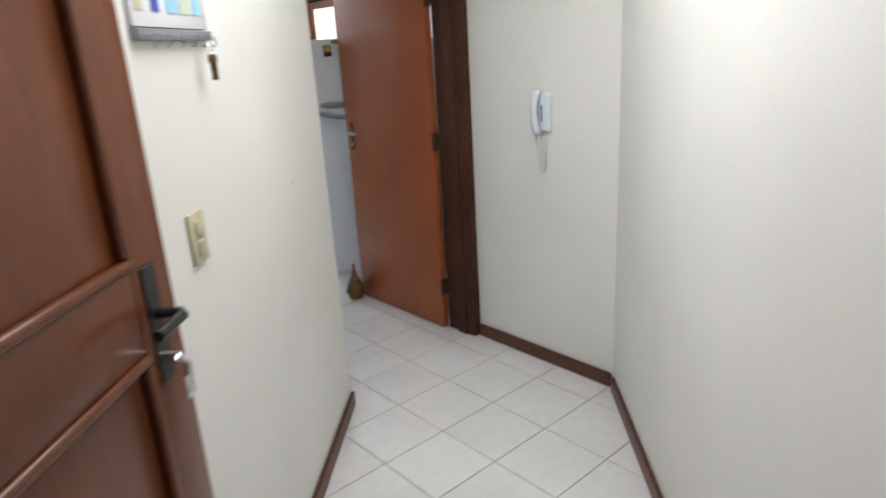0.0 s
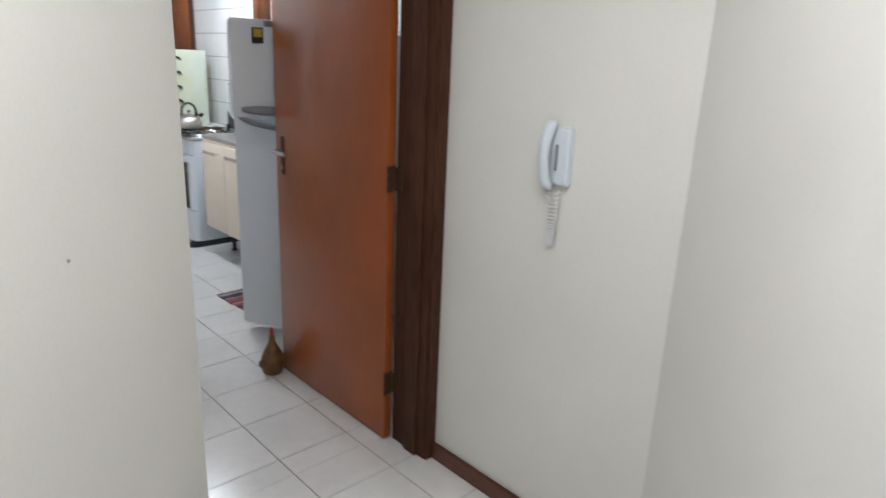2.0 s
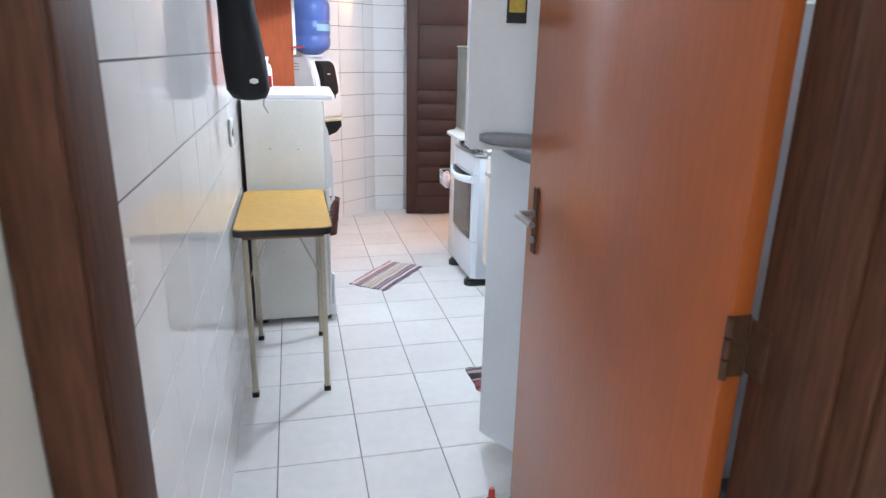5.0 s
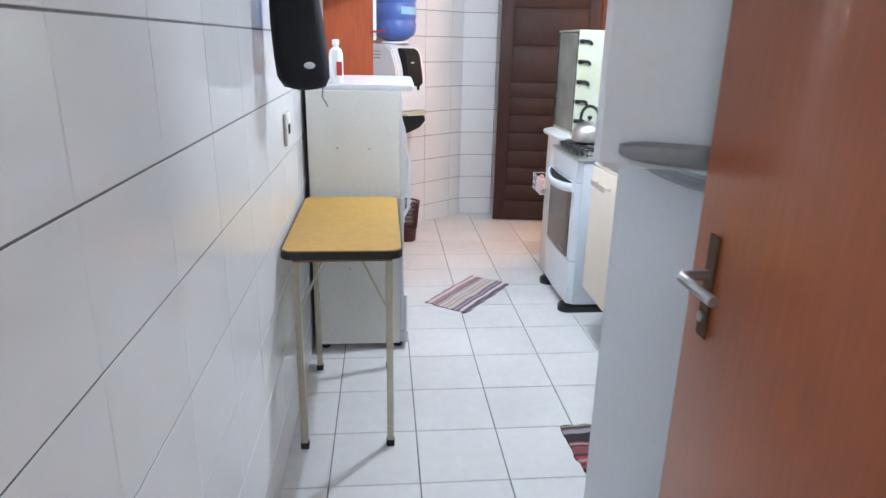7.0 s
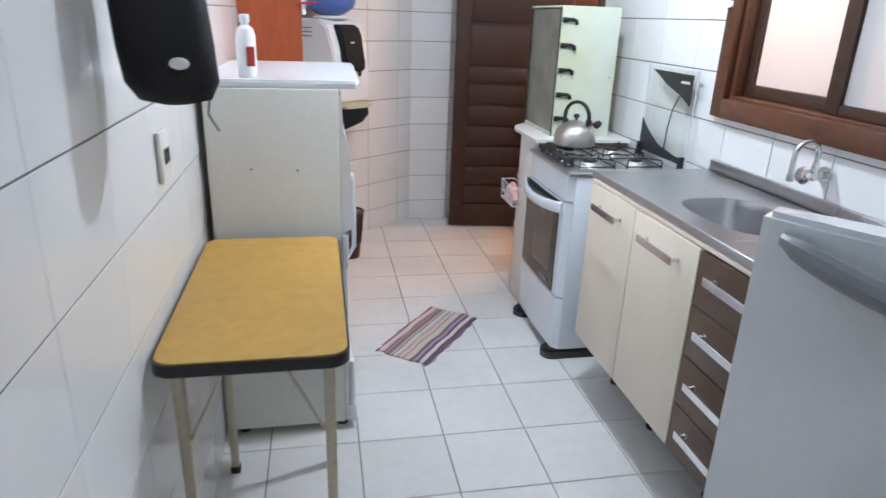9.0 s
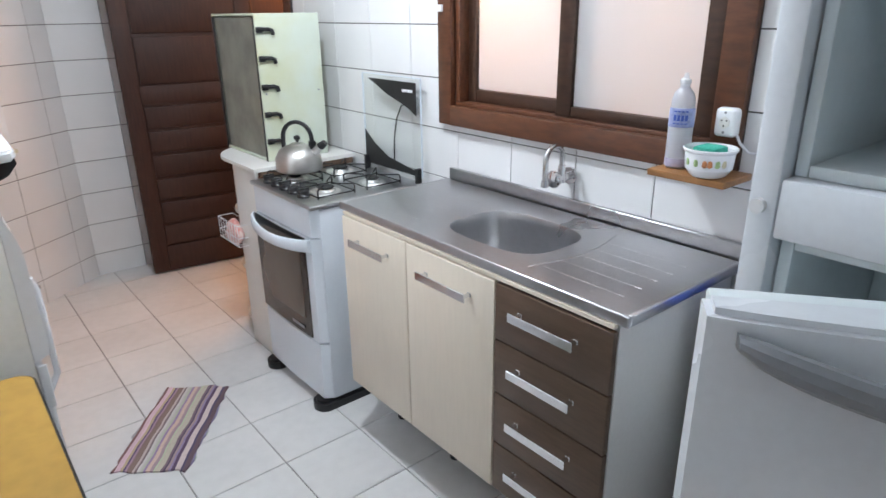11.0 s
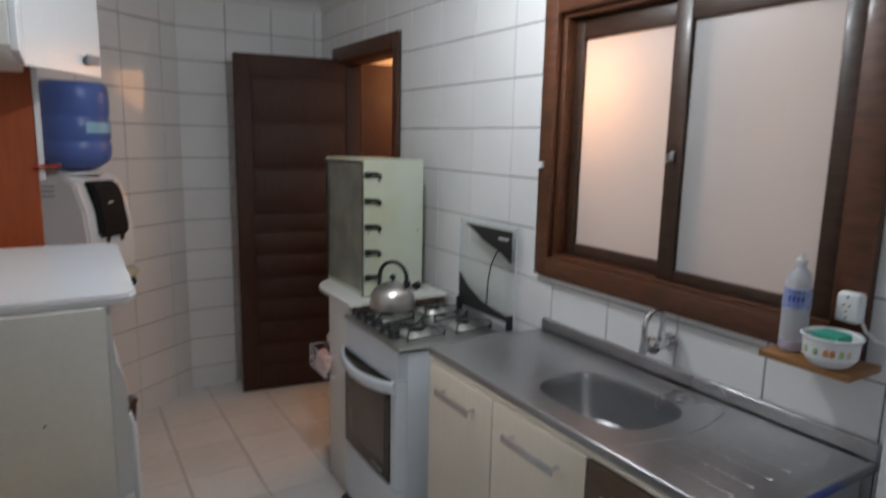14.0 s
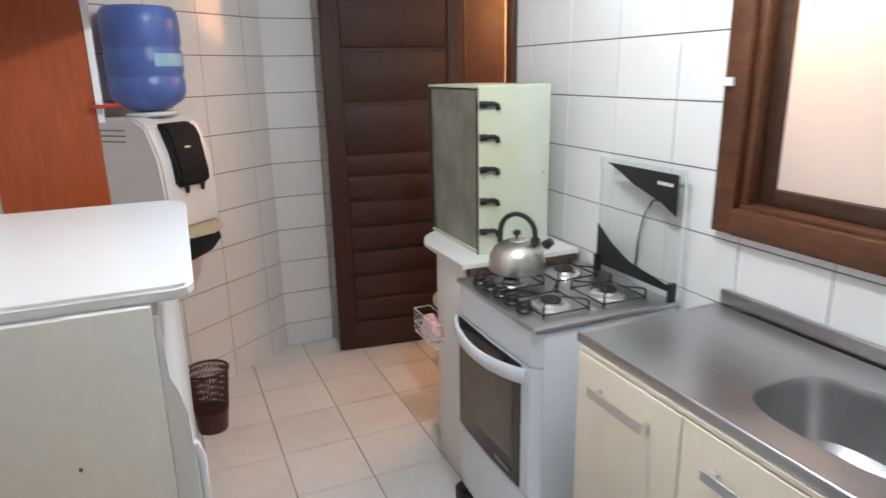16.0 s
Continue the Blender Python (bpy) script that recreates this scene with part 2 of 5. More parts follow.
def striped(name, colors, width, axis):
    """Woven stripes across one axis of the object."""
    m = mat(name, (0.5, 0.5, 0.5), 0.95, grain=0.2, scale=160, bump=0.5)
    n, ln = m.node_tree.nodes, m.node_tree.links
    tc, sep = n.new("ShaderNodeTexCoord"), n.new("ShaderNodeSeparateXYZ")
    ln.new(tc.outputs["Object"], sep.inputs[0])
    mu, fr, rp = n.new("ShaderNodeMath"), n.new("ShaderNodeMath"), n.new("ShaderNodeValToRGB")
    mu.operation, fr.operation = "DIVIDE", "FRACT"
    mu.inputs[1].default_value = width
    ln.new(sep.outputs[axis], mu.inputs[0]), ln.new(mu.outputs[0], fr.inputs[0]), ln.new(fr.outputs[0], rp.inputs[0])
    rp.color_ramp.interpolation = "CONSTANT"
    rng = random.Random(5)
    el = rp.color_ramp.elements
    while len(el) < 30:
        el.new(0.5)
    cuts, last = [0.0], None
    for k in range(29):
        cuts.append(cuts[-1] + rng.choice((0.5, 0.7, 1.0, 1.5)))
    for k in range(30):
        c = rng.choice([q for q in colors if q != last])
        last = c
        el[k].position, el[k].color = cuts[k] / (cuts[-1] + 0.8), (*[v * rng.uniform(0.85, 1.15) for v in c], 1)
    wav = n.new("ShaderNodeTexNoise")
    wav.inputs["Scale"].default_value = 7.0
    ln.new(tc.outputs["Object"], wav.inputs["Vector"])
    shift = n.new("ShaderNodeMath")
    shift.operation, shift.inputs[1].default_value = "MULTIPLY_ADD", 0.022
    ln.new(wav.outputs["Fac"], shift.inputs[0]), ln.new(sep.outputs[axis], shift.inputs[2])
    ln.new(shift.outputs[0], mu.inputs[0])
    mix = n.new("ShaderNodeMix")
    mix.data_type, mix.blend_type = "RGBA", "MULTIPLY"
    mix.inputs["Factor"].default_value = 0.55
    old = n["Principled BSDF"].inputs["Base Color"].links[0].from_socket
    sc = n.new("ShaderNodeMix")
    sc.data_type, sc.blend_type = "RGBA", "ADD"
    sc.inputs["Factor"].default_value = 1
    ln.new(old, sc.inputs["A"]), ln.new(old, sc.inputs["B"])
    ln.new(rp.outputs[0], mix.inputs["A"]), ln.new(sc.outputs["Result"], mix.inputs["B"])
    ln.new(mix.outputs["Result"], n["Principled BSDF"].inputs["Base Color"])
    return m


STRIPES = striped("striped_rag_rug", [(0.10, 0.07, 0.13), (0.48, 0.42, 0.34), (0.22, 0.14, 0.15), (0.55, 0.50, 0.42), (0.16, 0.10, 0.10),
                                      (0.44, 0.38, 0.25), (0.34, 0.27, 0.29), (0.56, 0.50, 0.42), (0.30, 0.26, 0.38), (0.60, 0.56, 0.50)], 0.33, 0)
STRIPES2 = striped("red_black_rag_rug", [(0.02, 0.02, 0.02), (0.30, 0.05, 0.06), (0.34, 0.30, 0.27), (0.05, 0.03, 0.04), (0.22, 0.07, 0.08), (0.03, 0.02, 0.03)], 0.42, 1)


# ---- mesh helpers ----
def box(bm, x0, y0, z0, x1, y1, z1, bev=0.0, seg=2):
    vs = bmesh.ops.create_cube(bm, size=1, matrix=Matrix.Translation(((x0 + x1) / 2, (y0 + y1) / 2, (z0 + z1) / 2))
                               @ Matrix.Diagonal((abs(x1 - x0), abs(y1 - y0), abs(z1 - z0), 1)))["verts"]
    if bev:
        bmesh.ops.bevel(bm, geom=list({e for v in vs for e in v.link_edges}), offset=bev, segments=seg, affect="EDGES", profile=0.5)
    return bm


def cyl(bm, a, b, r0, r1=None, seg=20):
    a, b = Vector(a), Vector(b)
    q = (b - a).to_track_quat("Z", "Y").to_matrix().to_4x4()
    bmesh.ops.create_cone(bm, cap_ends=True, segments=seg, radius1=r0, radius2=r0 if r1 is None else r1, depth=(b - a).length,
                          matrix=Matrix.Translation((a + b) / 2) @ q)
    return bm


def lathe(bm, cx, cy, prof, seg=32, sx=1.0, sy=1.0):
    """A turned body: profile of (radius, height) from bottom to top, closed at both ends."""
    rings = [[bm.verts.new((cx + sx * r * math.cos(2 * math.pi * k / seg), cy + sy * r * math.sin(2 * math.pi * k / seg), z)) for k in range(seg)]
             for r, z in prof]
    for a, b in zip(rings, rings[1:]):
        for k in range(seg):
            bm.faces.new((a[k], a[(k + 1) % seg], b[(k + 1) % seg], b[k]))
    bm.faces.new(rings[0][::-1]), bm.faces.new(rings[-1])
    return bm


def tube(bm, pts, r, seg=10):
    """A round bar along points."""
    pts = [Vector(p) for p in pts]
    rings = []
    up = Vector((0.3, 0.2, 1)).normalized()
    for k, p in enumerate(pts):
        t = (pts[min(k + 1, len(pts) - 1)] - pts[max(k - 1, 0)]).normalized()
        u = up - t * up.dot(t)
        u = u.normalized() if u.length > 1e-3 else t.orthogonal().normalized()
        up = u
        w = t.cross(u)
        rings.append([bm.verts.new(p + r * (math.cos(2 * math.pi * j / seg) * u + math.sin(2 * math.pi * j / seg) * w)) for j in range(seg)])
    for a, b in zip(rings, rings[1:]):
        for j in range(seg):
            bm.faces.new((a[j], a[(j + 1) % seg], b[(j + 1) % seg], b[j]))
    bm.faces.new(rings[0][::-1]), bm.faces.new(rings[-1])
    return bm


def prism(bm, pts, z0, z1):
    """An upright body over a plan outline."""
    lo, hi = [bm.verts.new((x, y, z0)) for x, y in pts], [bm.verts.new((x, y, z1)) for x, y in pts]
    bm.faces.new(lo[::-1]), bm.faces.new(hi)
    for k in range(len(pts)):
        j = (k + 1) % len(pts)
        bm.faces.new((lo[k], lo[j], hi[j], hi[k]))
    bmesh.ops.recalc_face_normals(bm, faces=bm.faces)
    return bm


def rounded(x0, y0, x1, y1, r, seg=6):
    pts = []
    for cx, cy, a in ((x1 - r, y1 - r, 0), (x0 + r, y1 - r, 90), (x0 + r, y0 + r, 180), (x1 - r, y0 + r, 270)):
        pts += [(cx + r * math.cos(radians(a + 90 * k / seg)), cy + r * math.sin(radians(a + 90 * k / seg))) for k in range(seg + 1)]
    return pts


def B():
    return bmesh.new()


def finish(name, bm, material, smooth=30):
    me = bpy.data.meshes.new(name)
    bm.normal_update()
    if smooth:
        for e in bm.edges:
            e.smooth = len(e.link_faces) == 2 and e.calc_face_angle(0) < radians(smooth)
        for f in bm.faces:
            f.smooth = True
    bm.to_mesh(me)
    bm.free()
    me.materials.append(material)
    return me


def part(name, bm, material, parent, label="", smooth=30):
    ob = new(name, finish(name, bm, material, smooth))
    ob.parent = parent
    if parent.get("standing"):
        ob.matrix_parent_inverse = parent.matrix_basis.inverted()
    return tagged(ob, label)


def stand(name, label, category, x, y, z, group=""):
    """A thing whose parts are given in world metres; its Empty stands at its base."""
    ob = thing(name, label, category, Matrix.Translation((x, y, z)), group)
    ob["standing"] = True
    return ob


def thing(name, label, category, m=None, group="", kind=""):
    ob = new(name)
    ob.empty_display_size = 0.05
    if m is not None:
        ob.matrix_world = m
    return tagged(ob, label, category, group, kind)


def solid(name, bm, material, label, category="", kind="", smooth=30, group=""):
    return tagged(new(name, finish(name, bm, material, smooth)), label, category, group, kind)


# ---- large structure ----
XL, XR, YB, TOP = 1.41, 3.31, 8.05, 2.45
DGX, DGY = 2.41, 7.27           # the angled corner runs from (XL, DGY) to (DGX, YB)
DY0, DY1, DXL, DXR = 2.60, 2.772, 1.490, 2.306
LY0, LY1 = 2.72, 2.825          # kitchen doorway
CR, CL = -0.652, 1.075                                 # entry corridor: y = x + c, right and left
BW0, BW1, BWZ = 6.985, 7.76, 2.088                       # back doorway in the window wall
WY0, WY1, WZ0, WZ1 = 4.675, 5.697, 1.180, 2.052            # window opening
ST = "structure"

bm = B()
box(bm, -2.2, -2.2, -0.12, 5.0, 8.6, -0.004)
floor = solid("floor", bm, FGROUT, "pale grey ceramic tiled floor with dark grout joints", "floor", ST, 0)
bm = B()
box(bm, -2.2, -2.2, TOP, 5.0, 8.6, TOP + 0.12)
solid("ceiling", bm, CEIL, "flat white painted ceiling", "ceiling", ST, 0)

# window wall, with the window and the back doorway cut through
bm = B()
for a in ((XR, 2.76, 0, 3.46, WY0, TOP), (XR, WY0, 0, 3.46, WY1, WZ0), (XR, WY0, WZ1, 3.46, WY1, TOP), (XR, WY1, 0, 3.46, BW0, TOP),
          (XR, BW0, BWZ, 3.46, BW1, TOP), (XR, BW1, 0, 3.46, YB + 0.15, TOP)):
    box(bm, *a)
wall_window = solid("wall_east", bm, GROUT, "kitchen wall of white glazed tiles with a window", "wall", ST, 0)
bm = B()
box(bm, XL - 0.15, LY1, 0, XL, DGY, TOP)
wall_left = solid("wall_west", bm, GROUT, "kitchen wall of large white glazed tiles", "wall", ST, 0)
bm = B()
prism(bm, [(XL, DGY), (DGX, YB), (DGX - 0.1, YB + 0.15), (XL - 0.15, DGY + 0.09)], 0, TOP)
wall_diag = solid("wall_diagonal", bm, GROUT, "angled kitchen corner wall of white tiles in warm light", "wall", ST, 0)
bm = B()
box(bm, DGX, YB, 0, XR, YB + 0.15, TOP)
wall_back = solid("wall_north", bm, GROUT, "kitchen end wall of white glazed tiles", "wall", ST, 0)

# doorway wall, intercom wall and the slanting entry corridor
s2 = math.sqrt(0.5)
bm = B()
prism(bm, [(DXR + 0.03, DY1), (DXR + 0.03, DY0), (2.36, DY0), (2.36, 1.708), (2.52, 1.70), (2.52, DY1)], 0, TOP)
box(bm, 2.52, DY0, 0, 3.46, DY1, TOP)
box(bm, 1.425, LY0, 2.10, DXR + 0.03, LY1, TOP)
solid("wall_intercom", bm, PAINT, "cream painted entry wall beside the kitchen door", "wall", ST, 0)
bm = B()
prism(bm, [(1.425, 2.50), (1.425, LY0), (DXL - 0.028, LY0), (DXL - 0.028, LY1), (1.26, LY1), (-0.2, 1.07), (-0.09, 0.985)], 0, TOP)
solid("wall_hall_west", bm, PAINT, "cream painted slanting corridor wall with small scuffs", "wall", ST, 0)
bm = B()
prism(bm, [(2.36, 2.36 + CR), (0.60, 0.60 + CR), (0.72, 0.60 + CR - 0.12), (2.52, 1.70)], 0, TOP)
solid("wall_hall_east", bm, PAINT, "cream painted slanting corridor wall", "wall", ST, 0)
bm = B()
prism(bm, [(-0.09, 0.985), (-0.2, 1.07), (-1.6, -0.3), (-0.3, -1.7), (0.72, -0.68), (0.62, -0.05), (0.52, -0.13), (0.55, -0.62), (-0.3, -1.5), (-1.4, -0.3)], 0, TOP)
solid("wall_landing", bm, PAINT, "cream painted landing wall outside the entry", "wall", ST, 0)


def rail(name, pts, z0, z1, t, label):
    """A board along a line of the plan, t metres proud."""
    (x0, y0), (x1, y1) = pts
    d = Vector((x1 - x0, y1 - y0, 0)).normalized()
    nrm = Vector((-d.y, d.x, 0)) * t
    bm = B()
    prism(bm, [(x0, y0), (x1, y1), (x1 + nrm.x, y1 + nrm.y), (x0 + nrm.x, y0 + nrm.y)], z0, z1)
    bmesh.ops.bevel(bm, geom=[e for e in bm.edges if all(v.co.z > z1 - 1e-4 for v in e.verts)], offset=0.005, segments=2, affect="EDGES")
    return solid(name, bm, BASEWOOD, label, "baseboard", ST)


LB = "dark brown wooden baseboard along the cream wall"
rail("baseboard", ((2.358, 1.715), (2.358, DY0 - 0.026)), 0, 0.07, 0.016, LB)
rail("baseboard", ((0.66, 0.66 + CR + 0.002), (2.337, 2.337 + CR + 0.002)), 0, 0.07, 0.016, LB)
rail("baseboard", ((1.425, 2.498), (0.0, 1.073)), 0, 0.07, 0.016, LB)

# laundry beyond the window and back door
bm = B()
box(bm, 4.7, 2.76, 0, 4.85, 8.15, TOP)
box(bm, 3.46, 8.05, 0, 4.7, 8.2, TOP)
box(bm, 3.46, 2.61, 0, 4.85, 2.76, TOP)
solid("wall_laundry", bm, LAUNDRY, "plain cream laundry wall in warm lamp light", "wall", ST, 0)
bm = B()
box(bm, 3.465, 7.99, 0, 3.84, 8.045, 2.1, 0.004)
box(bm, 3.52, 7.98, 0.2, 3.78, 7.992, 0.9, 0.004)
box(bm, 3.52, 7.98, 1.1, 3.78, 7.992, 1.9, 0.004)
solid("laundry_door", bm, BACKDOOR, "brown wooden door in the laundry under warm light", "door", ST)


# cornice round the kitchen ceiling
def cornice(x0, y0, x1, y1):
    d = Vector((x1 - x0, y1 - y0, 0)).normalized()
    nr = Vector((-d.y, d.x, 0))
    prof = [(0, -0.06), (0.008, -0.06), (0.012, -0.048), (0.018, -0.042), (0.026, -0.022), (0.042, -0.012), (0.05, -0.008), (0.05, -0.002), (0, -0.002)]
    bm = B()
    ends = [[bm.verts.new((x + nr.x * u, y + nr.y * u, TOP + v)) for u, v in prof] for x, y in ((x0, y0), (x1, y1))]
    for k in range(len(prof)):
        j = (k + 1) % len(prof)
        bm.faces.new((ends[0][k], ends[0][j], ends[1][j], ends[1][k]))
    bmesh.ops.recalc_face_normals(bm, faces=bm.faces)
    solid("ceiling_cornice", bm, CEIL, "narrow white plaster cornice along the ceiling", "cornice", ST)


for a in ((XR, 2.76, XR, YB), (XR, YB, DGX, YB), (DGX, YB, XL, DGY), (XL, DGY, XL, LY1)):
    cornice(*a)


# ---- doors and window ----
def frame_boards(parent, material, boards, bev=0.004):
    for nm, a in boards:
        part(nm, box(B(), *a, bev), material, parent)


kd = thing("door_1", "dark brown wooden frame of the kitchen doorway", "door frame", kind=ST)
frame_boards(kd, DARKWOOD, [("jamb", (DXL - 0.027, LY0 - 0.012, 0, DXL, LY1 + 0.010, 2.10)), ("jamb", (DXR, DY0 - 0.012, 0, DXR + 0.028, DY1 + 0.012, 2.10)),
                            ("head", (DXL + 0.001, LY0 - 0.012, 2.072, DXR - 0.001, LY1 - 0.002, 2.099)),
                            ("casing", (1.426, LY0 - 0.024, 0, DXL - 0.004, LY0 - 0.0125, 2.15)), ("casing", (DXR + 0.004, DY0 - 0.024, 0, 2.3575, DY0 - 0.0125, 2.15)),
                            ("door_stop", (DXR - 0.012, DY0 + 0.03, 0, DXR - 0.0005, DY0 + 0.10, 2.07))])


def lever(parent, x, y, z, out, along, material, plate=0.17):
    """A lever handle on a long narrow plate; out and along are unit plan directions."""
    o, a = Vector((*out, 0)), Vector((*along, 0))
    c = Vector((x, y, z))
    bm = B()
    p, q = c - a * 0.014 + o * 0.0, c + a * 0.014 + o * 0.004
    box(bm, min(p.x, q.x), min(p.y, q.y), z - plate * 0.62, max(p.x, q.x), max(p.y, q.y), z + plate * 0.38, 0.0015, 1)
    hp = part("handle_plate", bm, OLDPLATE, parent, "tarnished narrow handle plate")
    bm = B()
    tube(bm, [c + o * 0.002, c + o * 0.045, c + o * 0.052 - a * 0.012, c + o * 0.052 - a * 0.11], 0.0085)
    part("handle_lever", bm, material, hp, "worn metal lever")
    bm = B()
    cyl(bm, c + o * 0.003 - Vector((0, 0, 0.07)), c + o * 0.009 - Vector((0, 0, 0.07)), 0.009)
    part("keyhole", bm, DULLMETAL, hp)


# open kitchen door, against the fridge side
dl = thing("kitchen_door", "open flush red-brown varnished wooden kitchen door", "door", pose(2.268, 2.790, 0.008))
part("door_leaf", box(B(), 0, 0, 0, 0.034, 0.815, 2.06, 0.002), DOORWOOD, dl)
lever(dl, 0, 0.755, 1.085, (-1, 0), (0, 1), DULLMETAL)
for z in (0.25, 1.077, 1.8):
    bm = B()
    box(bm, 0.0350, -0.040, z - 0.042, 0.0375, -0.0005, z + 0.042, 0.001, 1)
    box(bm, 0.004, -0.003, z - 0.048, 0.034, -0.0002, z + 0.048, 0.001, 1)
    for dz in (-0.03, 0.0, 0.03):
        cyl(bm, (0.0350, -0.026 + 0.1 * abs(dz), z + dz), (0.0335, -0.026 + 0.1 * abs(dz), z + dz), 0.0036, seg=8)
    for k in range(3):
        cyl(bm, (-0.002, -0.005, z - 0.048 + 0.033 * k), (-0.002, -0.005, z - 0.048 + 0.033 * k + 0.030), 0.0062, seg=10)
    part("hinge", bm, OLDPLATE, dl, "dark tarnished hinge")

# entry door, opened back along the corridor wall
a45 = pose(-0.169, 0.842, 0.01, 0, 0, 45)
ed = thing("entry_door", "open panelled dark brown wooden entry door with a lever handle", "door", a45)
W = 0.79
part("door_leaf", box(B(), 0, -0.01, 0, W, 0.024, 2.07, 0.002), ENTRYWOOD, ed)
for nm, a in (("stile", (0, -0.022, 0, 0.12, -0.0105, 2.07)), ("stile", (W - 0.12, -0.022, 0, W, -0.0105, 2.07)), ("rail", (0.121, -0.022, 0, W - 0.121, -0.0105, 0.22)),
              ("rail", (0.121, -0.022, 1.085, W - 0.121, -0.0105, 1.235)), ("rail", (0.121, -0.022, 1.92, W - 0.121, -0.0105, 2.07))):
    part(nm, box(B(), *a, 0.004), ENTRYWOOD, ed)
for z0, z1 in ((0.22, 1.085), (1.235, 1.92)):
    bm = B()
    for a in ((0.121, z0 + 0.001, W - 0.121, z0 + 0.022), (0.121, z1 - 0.022, W - 0.121, z1 - 0.001), (0.121, z0 + 0.023, 0.142, z1 - 0.023), (W - 0.142, z0 + 0.023, W - 0.121, z1 - 0.023)):
        box(bm, a[0], -0.03, a[1], a[2], -0.0105, a[3], 0.008, 3)
    part("panel_moulding", bm, ENTRYWOOD, ed)
bm = B()
box(bm, W - 0.101, -0.027, 1.01, W - 0.056, -0.0222, 1.23, 0.002, 1)
pl = part("handle_plate", bm, BLACK, ed, "dark metal lock plate")
part("handle_lever", tube(B(), [(W - 0.076, -0.026, 1.14), (W - 0.076, -0.07, 1.14), (W - 0.086, -0.078, 1.14), (W - 0.176, -0.078, 1.14)], 0.010), BLACK, pl)
bm = B()
cyl(bm, (W - 0.078, -0.026, 1.055), (W - 0.078, -0.05, 1.055), 0.011)
tube(bm, [(W - 0.078, -0.05, 1.055 + 0.0), (W - 0.071, -0.062, 1.04), (W - 0.074, -0.06, 1.00)], 0.007)
box(bm, W - 0.092, -0.064, 0.975, W - 0.062, -0.058, 1.02, 0.003)
part("key", bm, CHROME, pl, "keys hanging in the lock")

# back door, swung in against the end wall
vx, vy = 2.68 - 3.44, 7.83 - 7.735
bd = thing("back_door", "open dark red-brown panelled wooden back door", "door", pose(3.44, 7.735, 0.01, 0, 0, math.degrees(math.atan2(vy, vx))))
L = math.hypot(vx, vy)
part("door_leaf", box(B(), 0, -0.034, 0, L, 0, 2.07, 0.002), BACKDOOR, bd)
for nm, a in (("stile", (0, 0.0005, 0, 0.09, 0.010, 2.07)), ("stile", (L - 0.09, 0.0005, 0, L, 0.010, 2.07)), ("rail", (0.091, 0.0005, 0, L - 0.091, 0.010, 0.16)),
              ("rail", (0.091, 0.0005, 1.95, L - 0.091, 0.010, 2.07)), ("rail", (0.091, 0.0005, 1.02, L - 0.091, 0.010, 1.12))):
    part(nm, box(B(), *a, 0.003), BACKDOOR, bd)
for k in range(9):
    z = (0.17 + 0.142 * k) if k < 6 else (1.13 + 0.275 * (k - 6))
    h = 0.135 if k < 6 else 0.265
    part("panel", box(B(), 0.10, 0.0005, z, L - 0.10, 0.008, z + h - 0.012, 0.006, 2), BACKDOOR, bd)

bf = thing("door_2", "brown wooden frame of the back doorway", "door frame", kind=ST)
frame_boards(bf, WINWOOD, [("jamb", (XR - 0.012, BW0 - 0.028, 0, 3.47, BW0, BWZ)), ("jamb", (XR - 0.012, BW1, 0, 3.47, BW1 + 0.028, BWZ)), ("head", (XR - 0.012, BW0, BWZ - 0.028, 3.47, BW1, BWZ)),
                           ("casing", (XR - 0.024, BW0 - 0.065, 0, XR - 0.0125, BW0 - 0.002, BWZ + 0.06)), ("casing", (XR - 0.024, BW0 - 0.001, BWZ - 0.024, XR - 0.0125, BW1 + 0.06, BWZ + 0.06))])

# sliding window with two frosted sashes
wn = thing("window_1", "brown wooden sliding window with frosted glass panes", "window", kind=ST)
OY0, OY1, OZ0, OZ1 = 4.608, 5.763, 1.116, 2.115
frame_boards(wn, WINWOOD, [("casing", (XR - 0.03, OY0, OZ0, XR - 0.003, OY0 + 0.075, OZ1)), ("casing", (XR - 0.03, OY1 - 0.07, OZ0, XR - 0.003, OY1, OZ1)),
                           ("casing", (XR - 0.03, OY0 + 0.0755, OZ1 - 0.07, XR - 0.003, OY1 - 0.0705, OZ1)), ("window_sill", (XR - 0.035, OY0 + 0.0755, OZ0, XR - 0.003, OY1 - 0.0705, OZ0 + 0.072)),
                           ("frame_side", (XR - 0.002, WY0 + 0.0005, WZ0 + 0.02, 3.47, WY0 + 0.024, WZ1 - 0.0245)), ("frame_side", (XR - 0.002, WY1 - 0.024, WZ0 + 0.02, 3.47, WY1 - 0.0005, WZ1 - 0.0245)),
                           ("frame_head", (XR - 0.002, WY0 + 0.0005, WZ1 - 0.024, 3.47, WY1 - 0.0005, WZ1 - 0.0005)), ("frame_bottom", (XR - 0.002, WY0 + 0.0005, WZ0 + 0.0005, 3.47, WY1 - 0.0005, WZ0 + 0.0195))])


